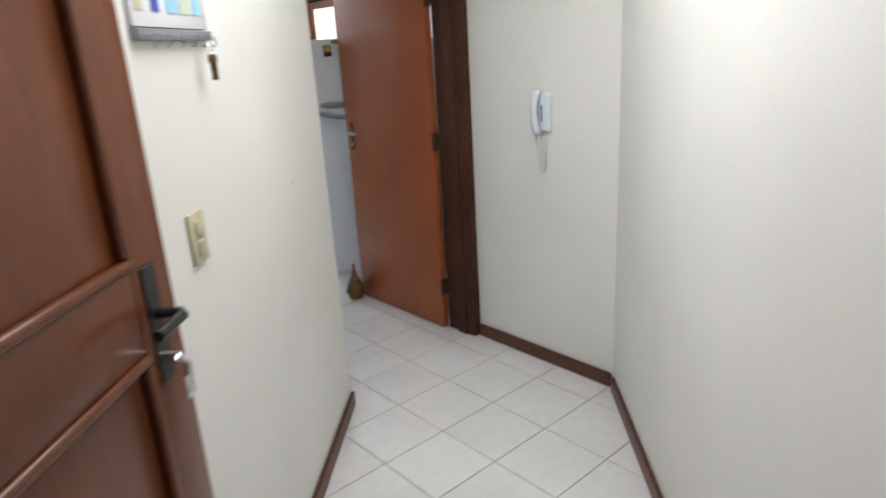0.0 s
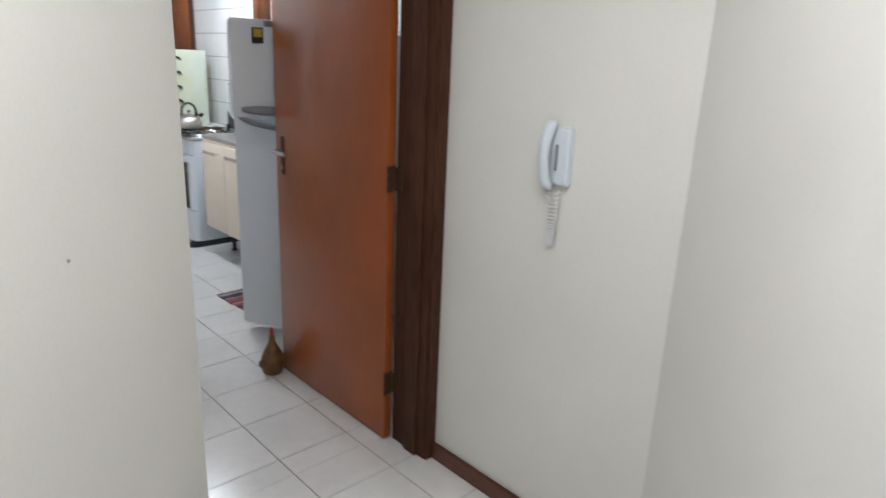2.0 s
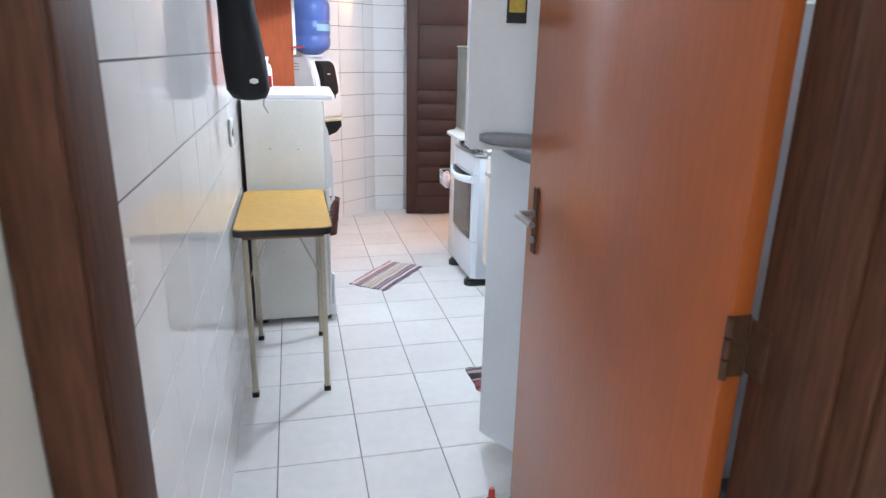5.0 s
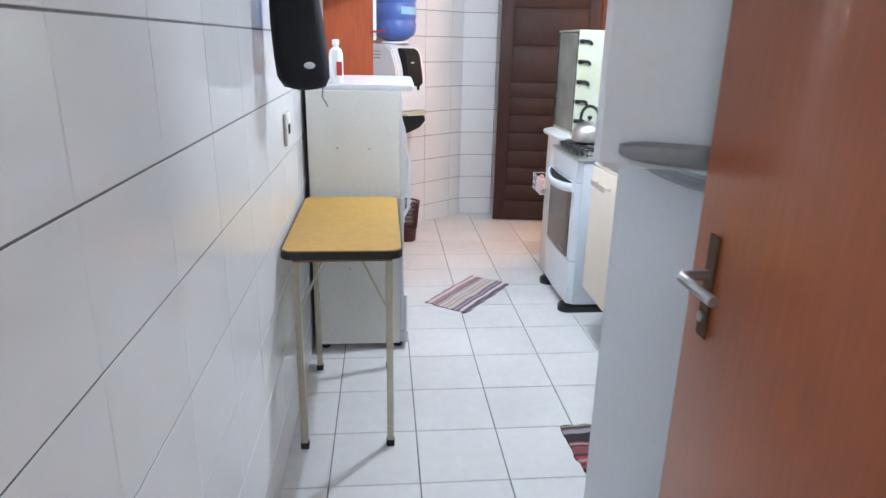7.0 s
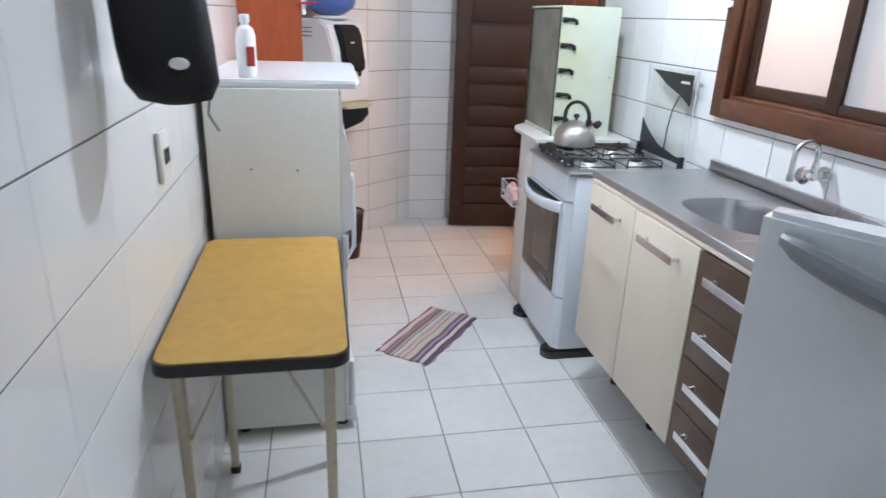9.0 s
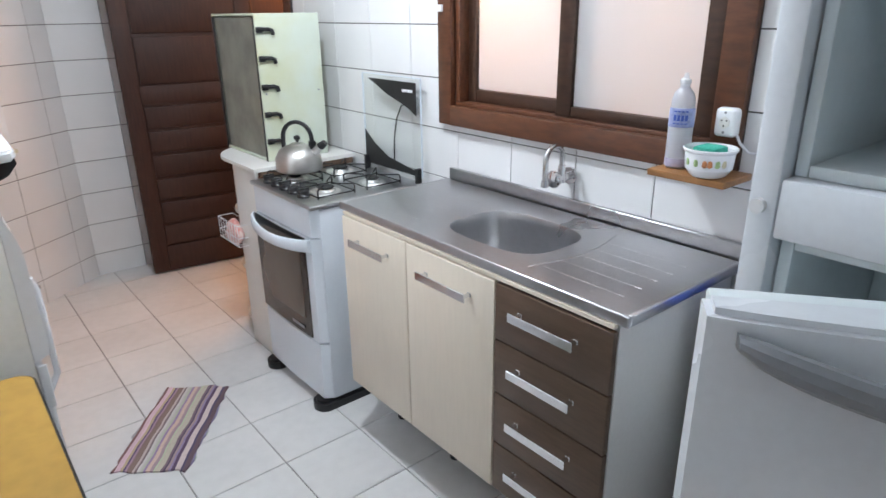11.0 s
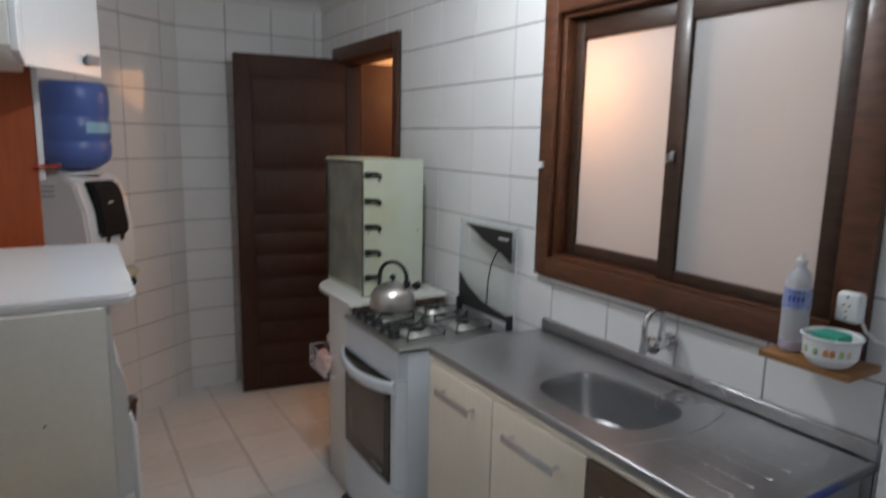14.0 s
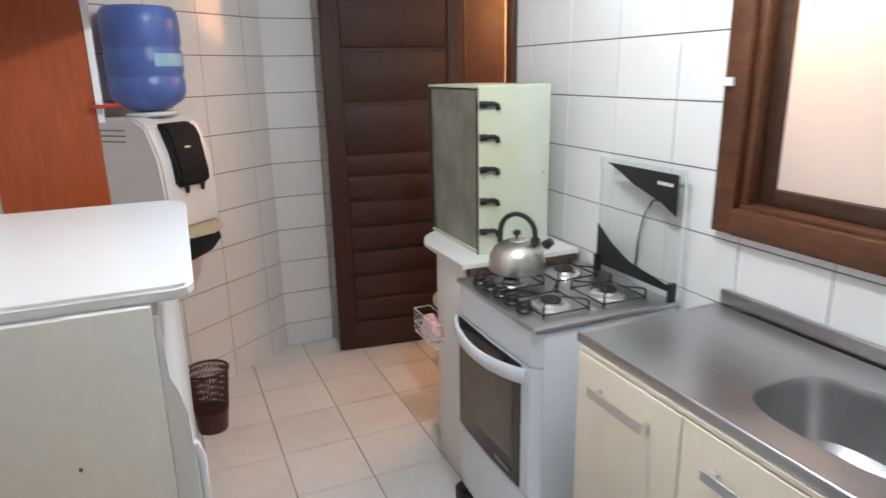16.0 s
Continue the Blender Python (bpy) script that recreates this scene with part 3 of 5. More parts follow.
def sash(x, y0, y1, z0, z1, wl, wr, wt, wb):
    bm = B()
    for a in ((y0, z0, y0 + wr, z1), (y1 - wl, z0, y1, z1), (y0 + wr, z0, y1 - wl, z0 + wb), (y0 + wr, z1 - wt, y1 - wl, z1)):
        box(bm, x, a[0] + 0.0004, a[1] + 0.0004, x + 0.032, a[2] - 0.0004, a[3] - 0.0004, 0.004)
    s = part("sash", bm, SASHWOOD, wn)
    g = part("pane", box(B(), x + 0.013, y0 + wr + 0.001, z0 + wb + 0.001, x + 0.018, y1 - wl - 0.001, z1 - wt - 0.001), FROST, s, "frosted glass pane", 0)
    return s


sash(3.350, 5.10, 5.6725, 1.200, 2.027, 0.042, 0.055, 0.072, 0.045)
sash(3.315, 4.700, 5.222, 1.200, 2.027, 0.060, 0.048, 0.075, 0.034)
bm = B()
box(bm, XR - 0.043, OY1 - 0.036, 1.512, XR - 0.0305, OY1 + 0.002, 1.535, 0.002, 1)
part("latch", bm, WHITE, wn, "small white latch block")
bm = B()
box(bm, 3.306, 5.183, 1.556, 3.3145, 5.201, 1.586, 0.003)
tube(bm, [(3.302, 5.192, 1.56), (3.287, 5.192, 1.555), (3.287, 5.192, 1.58)], 0.005)
part("catch", bm, DULLMETAL, wn, "small metal sash catch")


# ---- entry hall things ----
def on_diag(d, off, z):
    """A place on the corridor's west wall: d metres along it from x = 0, off metres out from it."""
    return Vector((d * s2 + off * s2, CL + d * s2 - off * s2, z))


WESTWALL = Matrix(((s2, -s2, 0, 0), (s2, s2, 0, CL), (0, 0, 1, 0), (0, 0, 0, 1)))   # local x along the wall, -y out of it
kh = thing("key_holder", "small white key rack with blue picture on the cream wall", "key rack", WESTWALL @ Matrix.Translation((0.655, 0, 1.612)))
part("backboard", box(B(), 0, -0.012, 0.025, 0.37, -0.001, 0.125, 0.003), WHITE, kh)
for k, (c, w) in enumerate(((BEIGEPL, 0.03), (LABELBLUE, 0.035), (LABELSKY, 0.06), (MINT, 0.05), (LABELSKY, 0.04))):
    x0 = 0.015 + 0.07 * k
    part("picture", box(B(), x0, -0.014, 0.055, x0 + w, -0.0125, 0.095), c, kh, smooth=0)
part("hook_rail", box(B(), 0, -0.02, 0.0, 0.37, -0.001, 0.022, 0.003), GREYPL, kh)
for k in range(6):
    x = 0.03 + 0.062 * k
    part("hook", tube(B(), [(x, -0.02, 0.012), (x, -0.034, 0.006), (x, -0.038, -0.006), (x, -0.034, -0.014), (x, -0.028, -0.012)], 0.002, 6), CHROME, kh)
kh.scale = (0.93, 1.0, 1.0)
bn = thing("key_bunch", "bunch of small keys hanging from the rack", "keys", WESTWALL @ Matrix.Translation((0.938, -0.034, 1.535)))
part("key_ring", tube(B(), [(0.0 + 0.014 * math.sin(a * 0.628), 0, 0.058 + 0.014 * math.cos(a * 0.628)) for a in range(11)], 0.0016, 6), CHROME, bn)
for k in range(3):
    bm = B()
    cyl(bm, (-0.008 + 0.008 * k, -0.002 * k, 0.035), (-0.008 + 0.008 * k, -0.002 * k - 0.003, 0.035), 0.011, seg=14)
    box(bm, -0.011 + 0.008 * k, -0.002 * k - 0.003, -0.012, -0.005 + 0.008 * k, -0.002 * k, 0.026)
    part("key", bm, BRASS, bn)
sw = thing("light_switch", "aged beige double light switch on the cream wall", "switch", WESTWALL @ Matrix.Translation((0.735, 0, 1.128)))
part("plate", box(B(), 0, -0.009, 0, 0.075, -0.001, 0.12, 0.004), BEIGEPL, sw)
for z in (0.02, 0.065):
    part("rocker", box(B(), 0.024, -0.014, z, 0.051, -0.0095, z + 0.034, 0.002), BEIGEPL, sw)

ic = stand("intercom", "white wall intercom handset with a curly cord", "intercom", 2.36, 2.070, 1.0)
IX = 2.3585                                            # wall face
bm = B()
prism(bm, rounded(2.058, 1.170, 2.100, 1.340, 0.012), 0, 0.030)
bmesh.ops.bevel(bm, geom=[e for e in bm.edges if all(v.co.z > 0.029 for v in e.verts)], offset=0.009, segments=3, affect="EDGES")
bmesh.ops.transform(bm, matrix=Matrix(((0, 0, -1, IX), (1, 0, 0, 0), (0, 1, 0, 0), (0, 0, 0, 1))), verts=bm.verts)
bmesh.ops.recalc_face_normals(bm, faces=bm.faces)
part("base", bm, PALEBLUE, ic)
part("cradle", box(B(), IX - 0.020, 2.1005, 1.175, IX, 2.128, 1.335, 0.006, 2), PALEBLUE, ic)
part("display", box(B(), IX - 0.0325, 2.088, 1.215, IX - 0.0302, 2.099, 1.290, 0.001, 1), GREYPL, ic, "narrow grey strip")
bm = B()
rings = []
for k in range(19):
    f = k / 18
    z = 1.158 + 0.196 * f
    bow = 0.020 * math.sin(math.pi * f)
    fat = 0.013 + 0.006 * abs(2 * f - 1) ** 1.5
    wide = 0.0165 + 0.003 * abs(2 * f - 1) ** 1.5
    if k in (0, 18):
        fat, wide = fat * 0.6, wide * 0.75
    cx = IX - 0.030 - bow
    rings.append([bm.verts.new((cx + fat * math.cos(a), 2.119 + 0.006 * math.sin(math.pi * f) + wide * math.sin(a), z)) for a in [2 * math.pi * q / 14 for q in range(14)]])
for a, b in zip(rings, rings[1:]):
    for q in range(14):
        bm.faces.new((a[q], a[(q + 1) % 14], b[(q + 1) % 14], b[q]))
bm.faces.new(rings[0][::-1]), bm.faces.new(rings[-1])
bmesh.ops.recalc_face_normals(bm, faces=bm.faces)
part("handset", bm, PALEBLUE, ic, "bowed white handset", 50)
bm = B()
pts = []
for k in range(241):
    f = k / 240
    z = 1.156 - 0.165 * math.sin(math.pi * f) ** 0.9
    y = 2.118 - 0.030 * f
    pts.append((IX - 0.020 + 0.0075 * math.cos(k * 1.1), y + 0.0075 * math.sin(k * 1.1), z))
tube(bm, pts, 0.0024, 6)
part("curly_cord", bm, WHITE, ic)
# thin grey disc added to stand in for a dark smudge on the wall
for nm, p in (("wall_smudge", on_diag(1.54, 0.0, 1.153)),):
    bm = B()
    cyl(bm, p, p + Vector((s2, -s2, 0)) * 0.003, 0.0026, seg=10)
    solid("wall_smudge", bm, GREYPL, "small grey smudge mark on the cream wall", "nail")

# gourd bottle as a door stop
gb = stand("gourd_bottle", "brown gourd-shaped bottle with red stopper on the tiles", "bottle", 2.208, 3.60, 0.0)
prof = [(0.030, 0), (0.046, 0.006), (0.054, 0.03), (0.056, 0.06), (0.052, 0.09), (0.040, 0.12), (0.026, 0.145), (0.017, 0.165), (0.014, 0.185), (0.014, 0.20)]
part("body", lathe(B(), 2.208, 3.60, prof), GOURD, gb)
part("stopper", lathe(B(), 2.208, 3.60, [(0.009, 0.2005), (0.010, 0.215), (0.009, 0.232), (0.006, 0.238)], 14), RED, gb, "small red stopper")
for sx in (-1, 1):
    part("ear", tube(B(), [(2.208 + sx * 0.052, 3.60, 0.085), (2.208 + sx * 0.066, 3.60, 0.075), (2.208 + sx * 0.066, 3.60, 0.055), (2.208 + sx * 0.054, 3.60, 0.048)], 0.006, 8), GOURD, gb)

# ---- fridge, both doors standing open ----
FX, FY0, FY1, FH = 2.74, 3.70, 4.32, 1.625
fr = stand("refrigerator", "white two-door refrigerator standing open and empty", "refrigerator", 3.0, 4.03, 0.0)
for nm, a in (("side_panel", (FX, FY0, 0.06, 3.28, FY0 + 0.045, FH)), ("side_panel", (FX, FY1 - 0.045, 0.06, 3.28, FY1, FH)), ("top_panel", (FX, FY0 + 0.0455, FH - 0.06, 3.28, FY1 - 0.0455, FH)),
              ("base_panel", (FX, FY0 + 0.0455, 0.06, 3.28, FY1 - 0.0455, 0.16)), ("divider", (FX, FY0 + 0.0455, 1.1755, 3.28, FY1 - 0.0455, 1.2715)),
              ("back_panel", (3.24, FY0 + 0.0455, 0.1605, 3.28, FY1 - 0.0455, FH - 0.0605))):
    part(nm, box(B(), *a, 0.006), FRIDGEWHITE, fr)
for z0, z1 in ((0.17, 1.175), (1.272, FH - 0.07)):
    y0, y1 = FY0 + 0.05, FY1 - 0.05
    for a in ((FX + 0.03, y0, z0, 3.235, y0 + 0.02, z1), (FX + 0.03, y1 - 0.02, z0, 3.235, y1, z1), (3.21, y0 + 0.0205, z0, 3.235, y1 - 0.0205, z1),
              (FX + 0.03, y0 + 0.0205, z0, 3.2095, y1 - 0.0205, z0 + 0.02), (FX + 0.03, y0 + 0.0205, z1 - 0.02, 3.2095, y1 - 0.0205, z1)):
        part("liner_panel", box(B(), *a, 0.003), INNER, fr, "pale grey-green inner lining")
for z in (0.45, 0.72):
    part("shelf", box(B(), FX + 0.06, FY0 + 0.075, z, 3.2, FY1 - 0.075, z + 0.012, 0.003), INNER, fr)
bm = B()
box(bm, 3.206, 4.12, 1.00, 3.2095, 4.16, 1.12)
part("rating_label", bm, WHITE, fr, "small printed label", 0)
bm = B()
for k in range(6):
    box(bm, 3.204, 4.125, 1.01 + 0.018 * k, 3.2058, 4.155 - 0.006 * (k % 3), 1.016 + 0.018 * k)
part("label_print", bm, BLACK, fr, "rows of tiny illegible print", 0)
for x in (FX + 0.05, 3.2):
    for y in (FY0 + 0.05, FY1 - 0.05):
        part("foot", cyl(B(), (x, y, 0), (x, y, 0.0595), 0.018), BLACK, fr)
part("hinge_cover", box(B(), FX - 0.02, FY0 + 0.01, FH + 0.0005, FX + 0.06, FY0 + 0.08, FH + 0.018, 0.005), GREYPL, fr)
part("latch_button", cyl(B(), (FX - 0.001, FY1 - 0.02, 1.225), (FX - 0.012, FY1 - 0.02, 1.225), 0.012), WHITE, fr)


def fridge_door(z0, z1, angle, handle_z, top):
    """A bowed door hinged at the body's south front edge, opened by angle."""
    W = 0.605
    m = Matrix.Translation((FX - 0.004, FY0 + 0.004, 0)) @ pose(0, 0, 0, 0, 0, angle)

    def bowed(t0, t1, u0, u1, a, b, seg=14):
        bm = B()
        prism(bm, [(-t0 - (t1 - t0) * 0.0 - 0.028 * math.sin(math.pi * (u / W)) ** 0.8, u) for u in [u0 + (u1 - u0) * k / seg for k in range(seg + 1)]] + [(-0.001, u1), (-0.001, u0)], a, b)
        bmesh.ops.bevel(bm, geom=[e for e in bm.edges if abs(e.verts[0].co.z - e.verts[1].co.z) < 1e-4], offset=0.008, segments=2, affect="EDGES")
        bmesh.ops.transform(bm, matrix=m, verts=bm.verts)
        return bm
    d = part("door", bowed(0.045, 0, 0.002, W, z0, z1), FRIDGEWHITE, fr)
    bm = B()
    n = 28
    pts = []
    for k in range(n + 1):
        u = W - 0.030 - (W - 0.09) * k / n
        bulge = 0.045 + 0.028 * math.sin(math.pi * (u / W)) ** 0.8 + 0.006 + (0.024 if top else 0.036) * math.sin(math.pi * k / n) ** 0.5
        pts.append((-bulge, u, handle_z))
    rings = []
    for k, p in enumerate(pts):
        e = min(k, n - k)
        h = (0.020 if top else 0.018) * (0.45, 0.78, 0.9, 0.96, 1.0)[min(e, 4)]
        drop = (-0.008 if top else -0.040) * math.sin(math.pi * k / n)
        rings.append([bm.verts.new((p[0] - 0.015 * math.cos(a), p[1], p[2] + drop + h * math.sin(a))) for a in [2 * math.pi * j / 10 for j in range(10)]])
    for a, b in zip(rings, rings[1:]):
        for j in range(10):
            bm.faces.new((a[j], a[(j + 1) % 10], b[(j + 1) % 10], b[j]))
    bm.faces.new(rings[0][::-1]), bm.faces.new(rings[-1])
    bmesh.ops.recalc_face_normals(bm, faces=bm.faces)
    bmesh.ops.transform(bm, matrix=m, verts=bm.verts)
    part("handle", bm, GREYPL, d, "curved grey plastic handle")
    bm = B()
    box(bm, 0.0005, 0.02, z0 + 0.02, 0.02 if top else 0.045, W - 0.012, z1 - 0.012, 0.004)
    bmesh.ops.transform(bm, matrix=m, verts=bm.verts)
    part("door_lining", bm, INNER, d)
    if top:
        bm = B()
        box(bm, -0.075, 0.05, z1 - 0.03, -0.066, W - 0.14, z1 - 0.004, 0.003)
        bmesh.ops.transform(bm, matrix=m, verts=bm.verts)
        part("top_trim", bm, GREYPL, d, "grey plastic trim")
        bm = B()
        box(bm, -0.0705, W - 0.135, z1 - 0.10, -0.0645, W - 0.085, z1 - 0.035)
        bmesh.ops.transform(bm, matrix=m @ pose(0, 0, 0), verts=bm.verts)
        st = part("energy_label", bm, BLACK, d, "small yellow and black sticker", 0)
        bm = B()
        box(bm, -0.0715, W - 0.13, z1 - 0.075, -0.0706, W - 0.09, z1 - 0.04)
        bmesh.ops.transform(bm, matrix=m, verts=bm.verts)
        part("sticker_face", bm, LABELYEL, st, "", 0)


fridge_door(1.230, 1.648, 85, 1.264, True)
fridge_door(0.050, 1.224, 37, 1.196, False)

# ---- sink unit ----
CY0, CY1, CF, CZ = 4.575, 5.690, 2.790, 0.885
su = stand("sink_cabinet", "cream and brown laminate sink cabinet on short legs", "cabinet", 3.05, 5.14, 0.0)
for nm, a in (("side_panel", (CF + 0.02, CY0, 0.23, 3.29, CY0 + 0.015, CZ)), ("side_panel", (CF + 0.02, CY1 - 0.015, 0.23, 3.29, CY1, CZ)),
              ("base_panel", (CF + 0.02, CY0 + 0.0155, 0.23, 3.29, CY1 - 0.0155, 0.245)), ("back_panel", (3.275, CY0 + 0.0155, 0.2455, 3.29, CY1 - 0.0155, CZ)),
              ("divider", (CF + 0.02, 4.927, 0.2455, 3.2745, 4.941, CZ))):
    part(nm, box(B(), *a, 0.001, 1), MELAMINE, su)


def bar_handle(parent, y0, y1, z, slope=0.0):
    """A flat polished strip held off the front by two small brackets."""
    bm = B()
    box(bm, CF - 0.034, y0, z - 0.012, CF - 0.029, y1, z + 0.013, 0.0012, 1)
    h = part("handle", bm, CHROME, parent, "bright flat metal strip handle")
    for y in (y0 + 0.014, y1 - 0.014):
        bm = B()
        cyl(bm, (CF - 0.0285, y, z), (CF - 0.0005, y, z), 0.006, seg=10)
        box(bm, CF - 0.004, y - 0.007, z - 0.006, CF - 0.0005, y + 0.007, z + 0.006, 0.001, 1)
        part("bracket", bm, CHROME, h)


part("top_rail", box(B(), CF + 0.004, CY0 + 0.004, CZ - 0.0115, CF + 0.0195, CY1 - 0.004, CZ, 0.001, 1), CREAM, su)
for y0, y1 in ((5.328, CY1 - 0.002), (4.943, 5.323)):
    d = part("door", box(B(), CF, y0, 0.225, CF + 0.018, y1, CZ - 0.016, 0.002), CREAM, su, "cream wood-grain door")
    bar_handle(d, y0 + 0.080, y1 - 0.085, 0.80)
dz = (CZ - 0.016 - 0.225) / 4
for k in range(4):
    z0 = 0.225 + dz * k
    d = part("drawer", box(B(), CF, CY0 + 0.002, z0 + 0.002, CF + 0.018, 4.938, z0 + dz - 0.002, 0.002), BROWNLAM, su, "dark brown drawer front")
    bar_handle(d, CY0 + 0.085, 4.938 - 0.075, z0 + dz * 0.62)
for x in (CF + 0.19, 3.24):
    for y in (CY0 + 0.05, 4.94, 5.32, CY1 - 0.05):
        part("leg", lathe(B(), x, y, [(0.022, 0), (0.022, 0.012), (0.014, 0.016), (0.014, 0.215), (0.024, 0.2295)], 14), BLACK, su)

# steel top with a pressed bowl
ct = stand("sink_worktop", "stainless steel sink worktop with rounded bowl and drainer", "worktop", 3.04, 5.14, 0.886)
X0, X1, Y0, Y1, ZT = 2.796, 3.285, 4.547, 5.710, 0.912
BX, BY, BRX, BRY = 3.022, 5.105, 0.142, 0.190


def bowl_r(a):
    """A superellipse outline for the bowl."""
    c, s = math.cos(a), math.sin(a)
    k = (abs(c) ** 3.2 + abs(s) ** 3.2) ** (-1 / 3.2)
    return BX + BRX * k * c, BY + BRY * k * s


N = 64
bm = B()
ring = [bm.verts.new((*bowl_r(2 * math.pi * k / N), ZT)) for k in range(N)]
rim = []
for k in range(N):
    a = 2 * math.pi * k / N
    c, s = math.cos(a), math.sin(a)
    dx = ((X1 - 0.01 - BX) if c > 0 else (BX - X0 - 0.01)) / max(abs(c), 1e-6)
    dy = ((Y1 - 0.01 - BY) if s > 0 else (BY - Y0 - 0.01)) / max(abs(s), 1e-6)
    d = min(dx, dy)
    rim.append(bm.verts.new((BX + d * c, BY + d * s, ZT)))
for k in range(N):
    a, b = rim[k], rim[(k + 1) % N]
    face = [ring[k], ring[(k + 1) % N], b, a]
    if abs(a.co.x - b.co.x) > 1e-4 and abs(a.co.y - b.co.y) > 1e-4:
        cx = X1 - 0.01 if (a.co.x + b.co.x) / 2 > BX else X0 + 0.01
        cy = Y1 - 0.01 if (a.co.y + b.co.y) / 2 > BY else Y0 + 0.01
        face.insert(3, bm.verts.new((cx, cy, ZT)))
    bm.faces.new(face)
prev = ring
for sc, dz_ in ((0.985, -0.006), (0.965, -0.03), (0.92, -0.10), (0.84, -0.135), (0.6, -0.148), (0.15, -0.152)):
    cur = [bm.verts.new((BX + (v.co.x - BX) * sc, BY + (v.co.y - BY) * sc, ZT + dz_)) for v in ring]
    for k in range(N):
        bm.faces.new((prev[k], cur[k], cur[(k + 1) % N], prev[(k + 1) % N]))
    prev = cur
bm.faces.new(prev[::-1])
bmesh.ops.recalc_face_normals(bm, faces=bm.faces)
top = part("top_sheet", bm, STEEL, ct, smooth=50)
bm = B()
box(bm, X0, Y0, 0.8865, X0 + 0.012, Y1, ZT + 0.002, 0.004, 3)
box(bm, X0 + 0.0125, Y0, 0.8865, X1, Y0 + 0.012, ZT + 0.002, 0.004, 3)
box(bm, X0 + 0.0125, Y1 - 0.012, 0.8865, X1, Y1, ZT + 0.002, 0.004, 3)
part("edge", bm, STEEL, ct)
part("backsplash", box(B(), X1 + 0.0005, Y0, 0.8865, 3.304, Y1, 0.953, 0.004, 3), STEEL, ct)
for k in range(5):
    x = 2.88 + 0.065 * k
    bm = B()
    tube(bm, [(x, 4.62, ZT), (x, 4.64, ZT - 0.002), (x, 4.82, ZT - 0.002), (x, 4.86, ZT - 0.0015)], 0.0024, 6)
    part("drainer_rib", bm, STEEL, ct)
    bm = B()
    tube(bm, [(x, 5.38, ZT - 0.001), (x, 5.42, ZT - 0.002), (x, 5.58, ZT - 0.002), (x, 5.61, ZT - 0.001)], 0.0022, 6)
    part("drainer_rib", bm, STEEL, ct)
bm = B()
tube(bm, [(2.85 + 0.36 * k / 16, 4.885 - 0.035 * math.sin(math.pi * k / 16), ZT - 0.0015) for k in range(17)], 0.0035, 8)
part("drainer_lip", bm, STEEL, ct)
bm = B()
lathe(bm, BX, BY, [(0.032, ZT - 0.1515), (0.034, ZT - 0.149), (0.024, ZT - 0.148), (0.020, ZT - 0.151)], 24)
part("drain", bm, CHROME, ct)

fc = stand("wall_faucet", "chrome wall faucet with swan-neck spout above the sink", "faucet", 3.30, 5.118, 1.0)
bm = B()
cyl(bm, (3.306, 5.118, 1.035), (3.298, 5.118, 1.035), 0.027)
cyl(bm, (3.298, 5.118, 1.035), (3.235, 5.118, 1.035), 0.013)
cyl(bm, (3.262, 5.118, 1.02), (3.262, 5.118, 1.075), 0.015, 0.011)
part("valve_body", bm, CHROME, fc)
bm = B()
lathe(bm, 0, 0, [(0.010, 0), (0.026, 0.004), (0.028, 0.012), (0.024, 0.020), (0.010, 0.024)], 12)
bmesh.ops.transform(bm, matrix=Matrix.Translation((3.236, 5.118, 1.035)) @ Matrix(((0, 0, -1, 0), (0, 1, 0, 0), (1, 0, 0, 0), (0, 0, 0, 1))), verts=bm.verts)
part("knob", bm, CHROME, fc)
bm = B()
tube(bm, [(3.262, 5.118, 1.07), (3.262, 5.118, 1.100)] + [(3.217 + 0.045 * math.cos(radians(a)), 5.112 + 0.006 * math.cos(radians(a)), 1.100 + 0.040 * math.sin(radians(a))) for a in range(10, 181, 10)] + [(3.172, 5.106, 1.070), (3.172, 5.106, 1.040)], 0.0085, 12)
part("spout", bm, CHROME, fc)
bm = B()
cyl(bm, (3.172, 5.106, 1.042), (3.172, 5.106, 1.022), 0.0115, seg=16)
part("nozzle", bm, CHROME, fc, "chrome nozzle")
fc.location.y += 0.019
fc.location.z -= 0.011

# little shelf with bottle and bowl
sh = solid("wall_shelf", box(B(), 3.142, 4.560, 1.122, 3.278, 4.762, 1.1385, 0.002), WOODSHELF, "small brown wooden shelf fixed under the window", "shelf")
bo = stand("detergent_bottle", "translucent cleaner bottle with blue label and violet dregs", "bottle", 3.205, 4.745, 1.139)
part("body", lathe(B(), 3.205, 4.745, [(0.030, 1.139), (0.034, 1.143), (0.034, 1.27), (0.031, 1.30), (0.032, 1.33), (0.026, 1.352), (0.013, 1.366), (0.012, 1.376)], 24), CLEARPL, bo)
part("cap", lathe(B(), 3.205, 4.745, [(0.015, 1.3765), (0.015, 1.388), (0.008, 1.392), (0.005, 1.406)], 16), WHITE, bo)
part("liquid", lathe(B(), 3.205, 4.745, [(0.0345, 1.144), (0.0348, 1.146), (0.0348, 1.166), (0.0345, 1.168)], 24), PURPLE, bo, "pale violet liquid")
lb = part("label", lathe(B(), 3.205, 4.745, [(0.0348, 1.258), (0.0352, 1.260), (0.0342, 1.310), (0.0333, 1.311)], 24), LABELPALE, bo, "pale blue printed label")
bm = B()
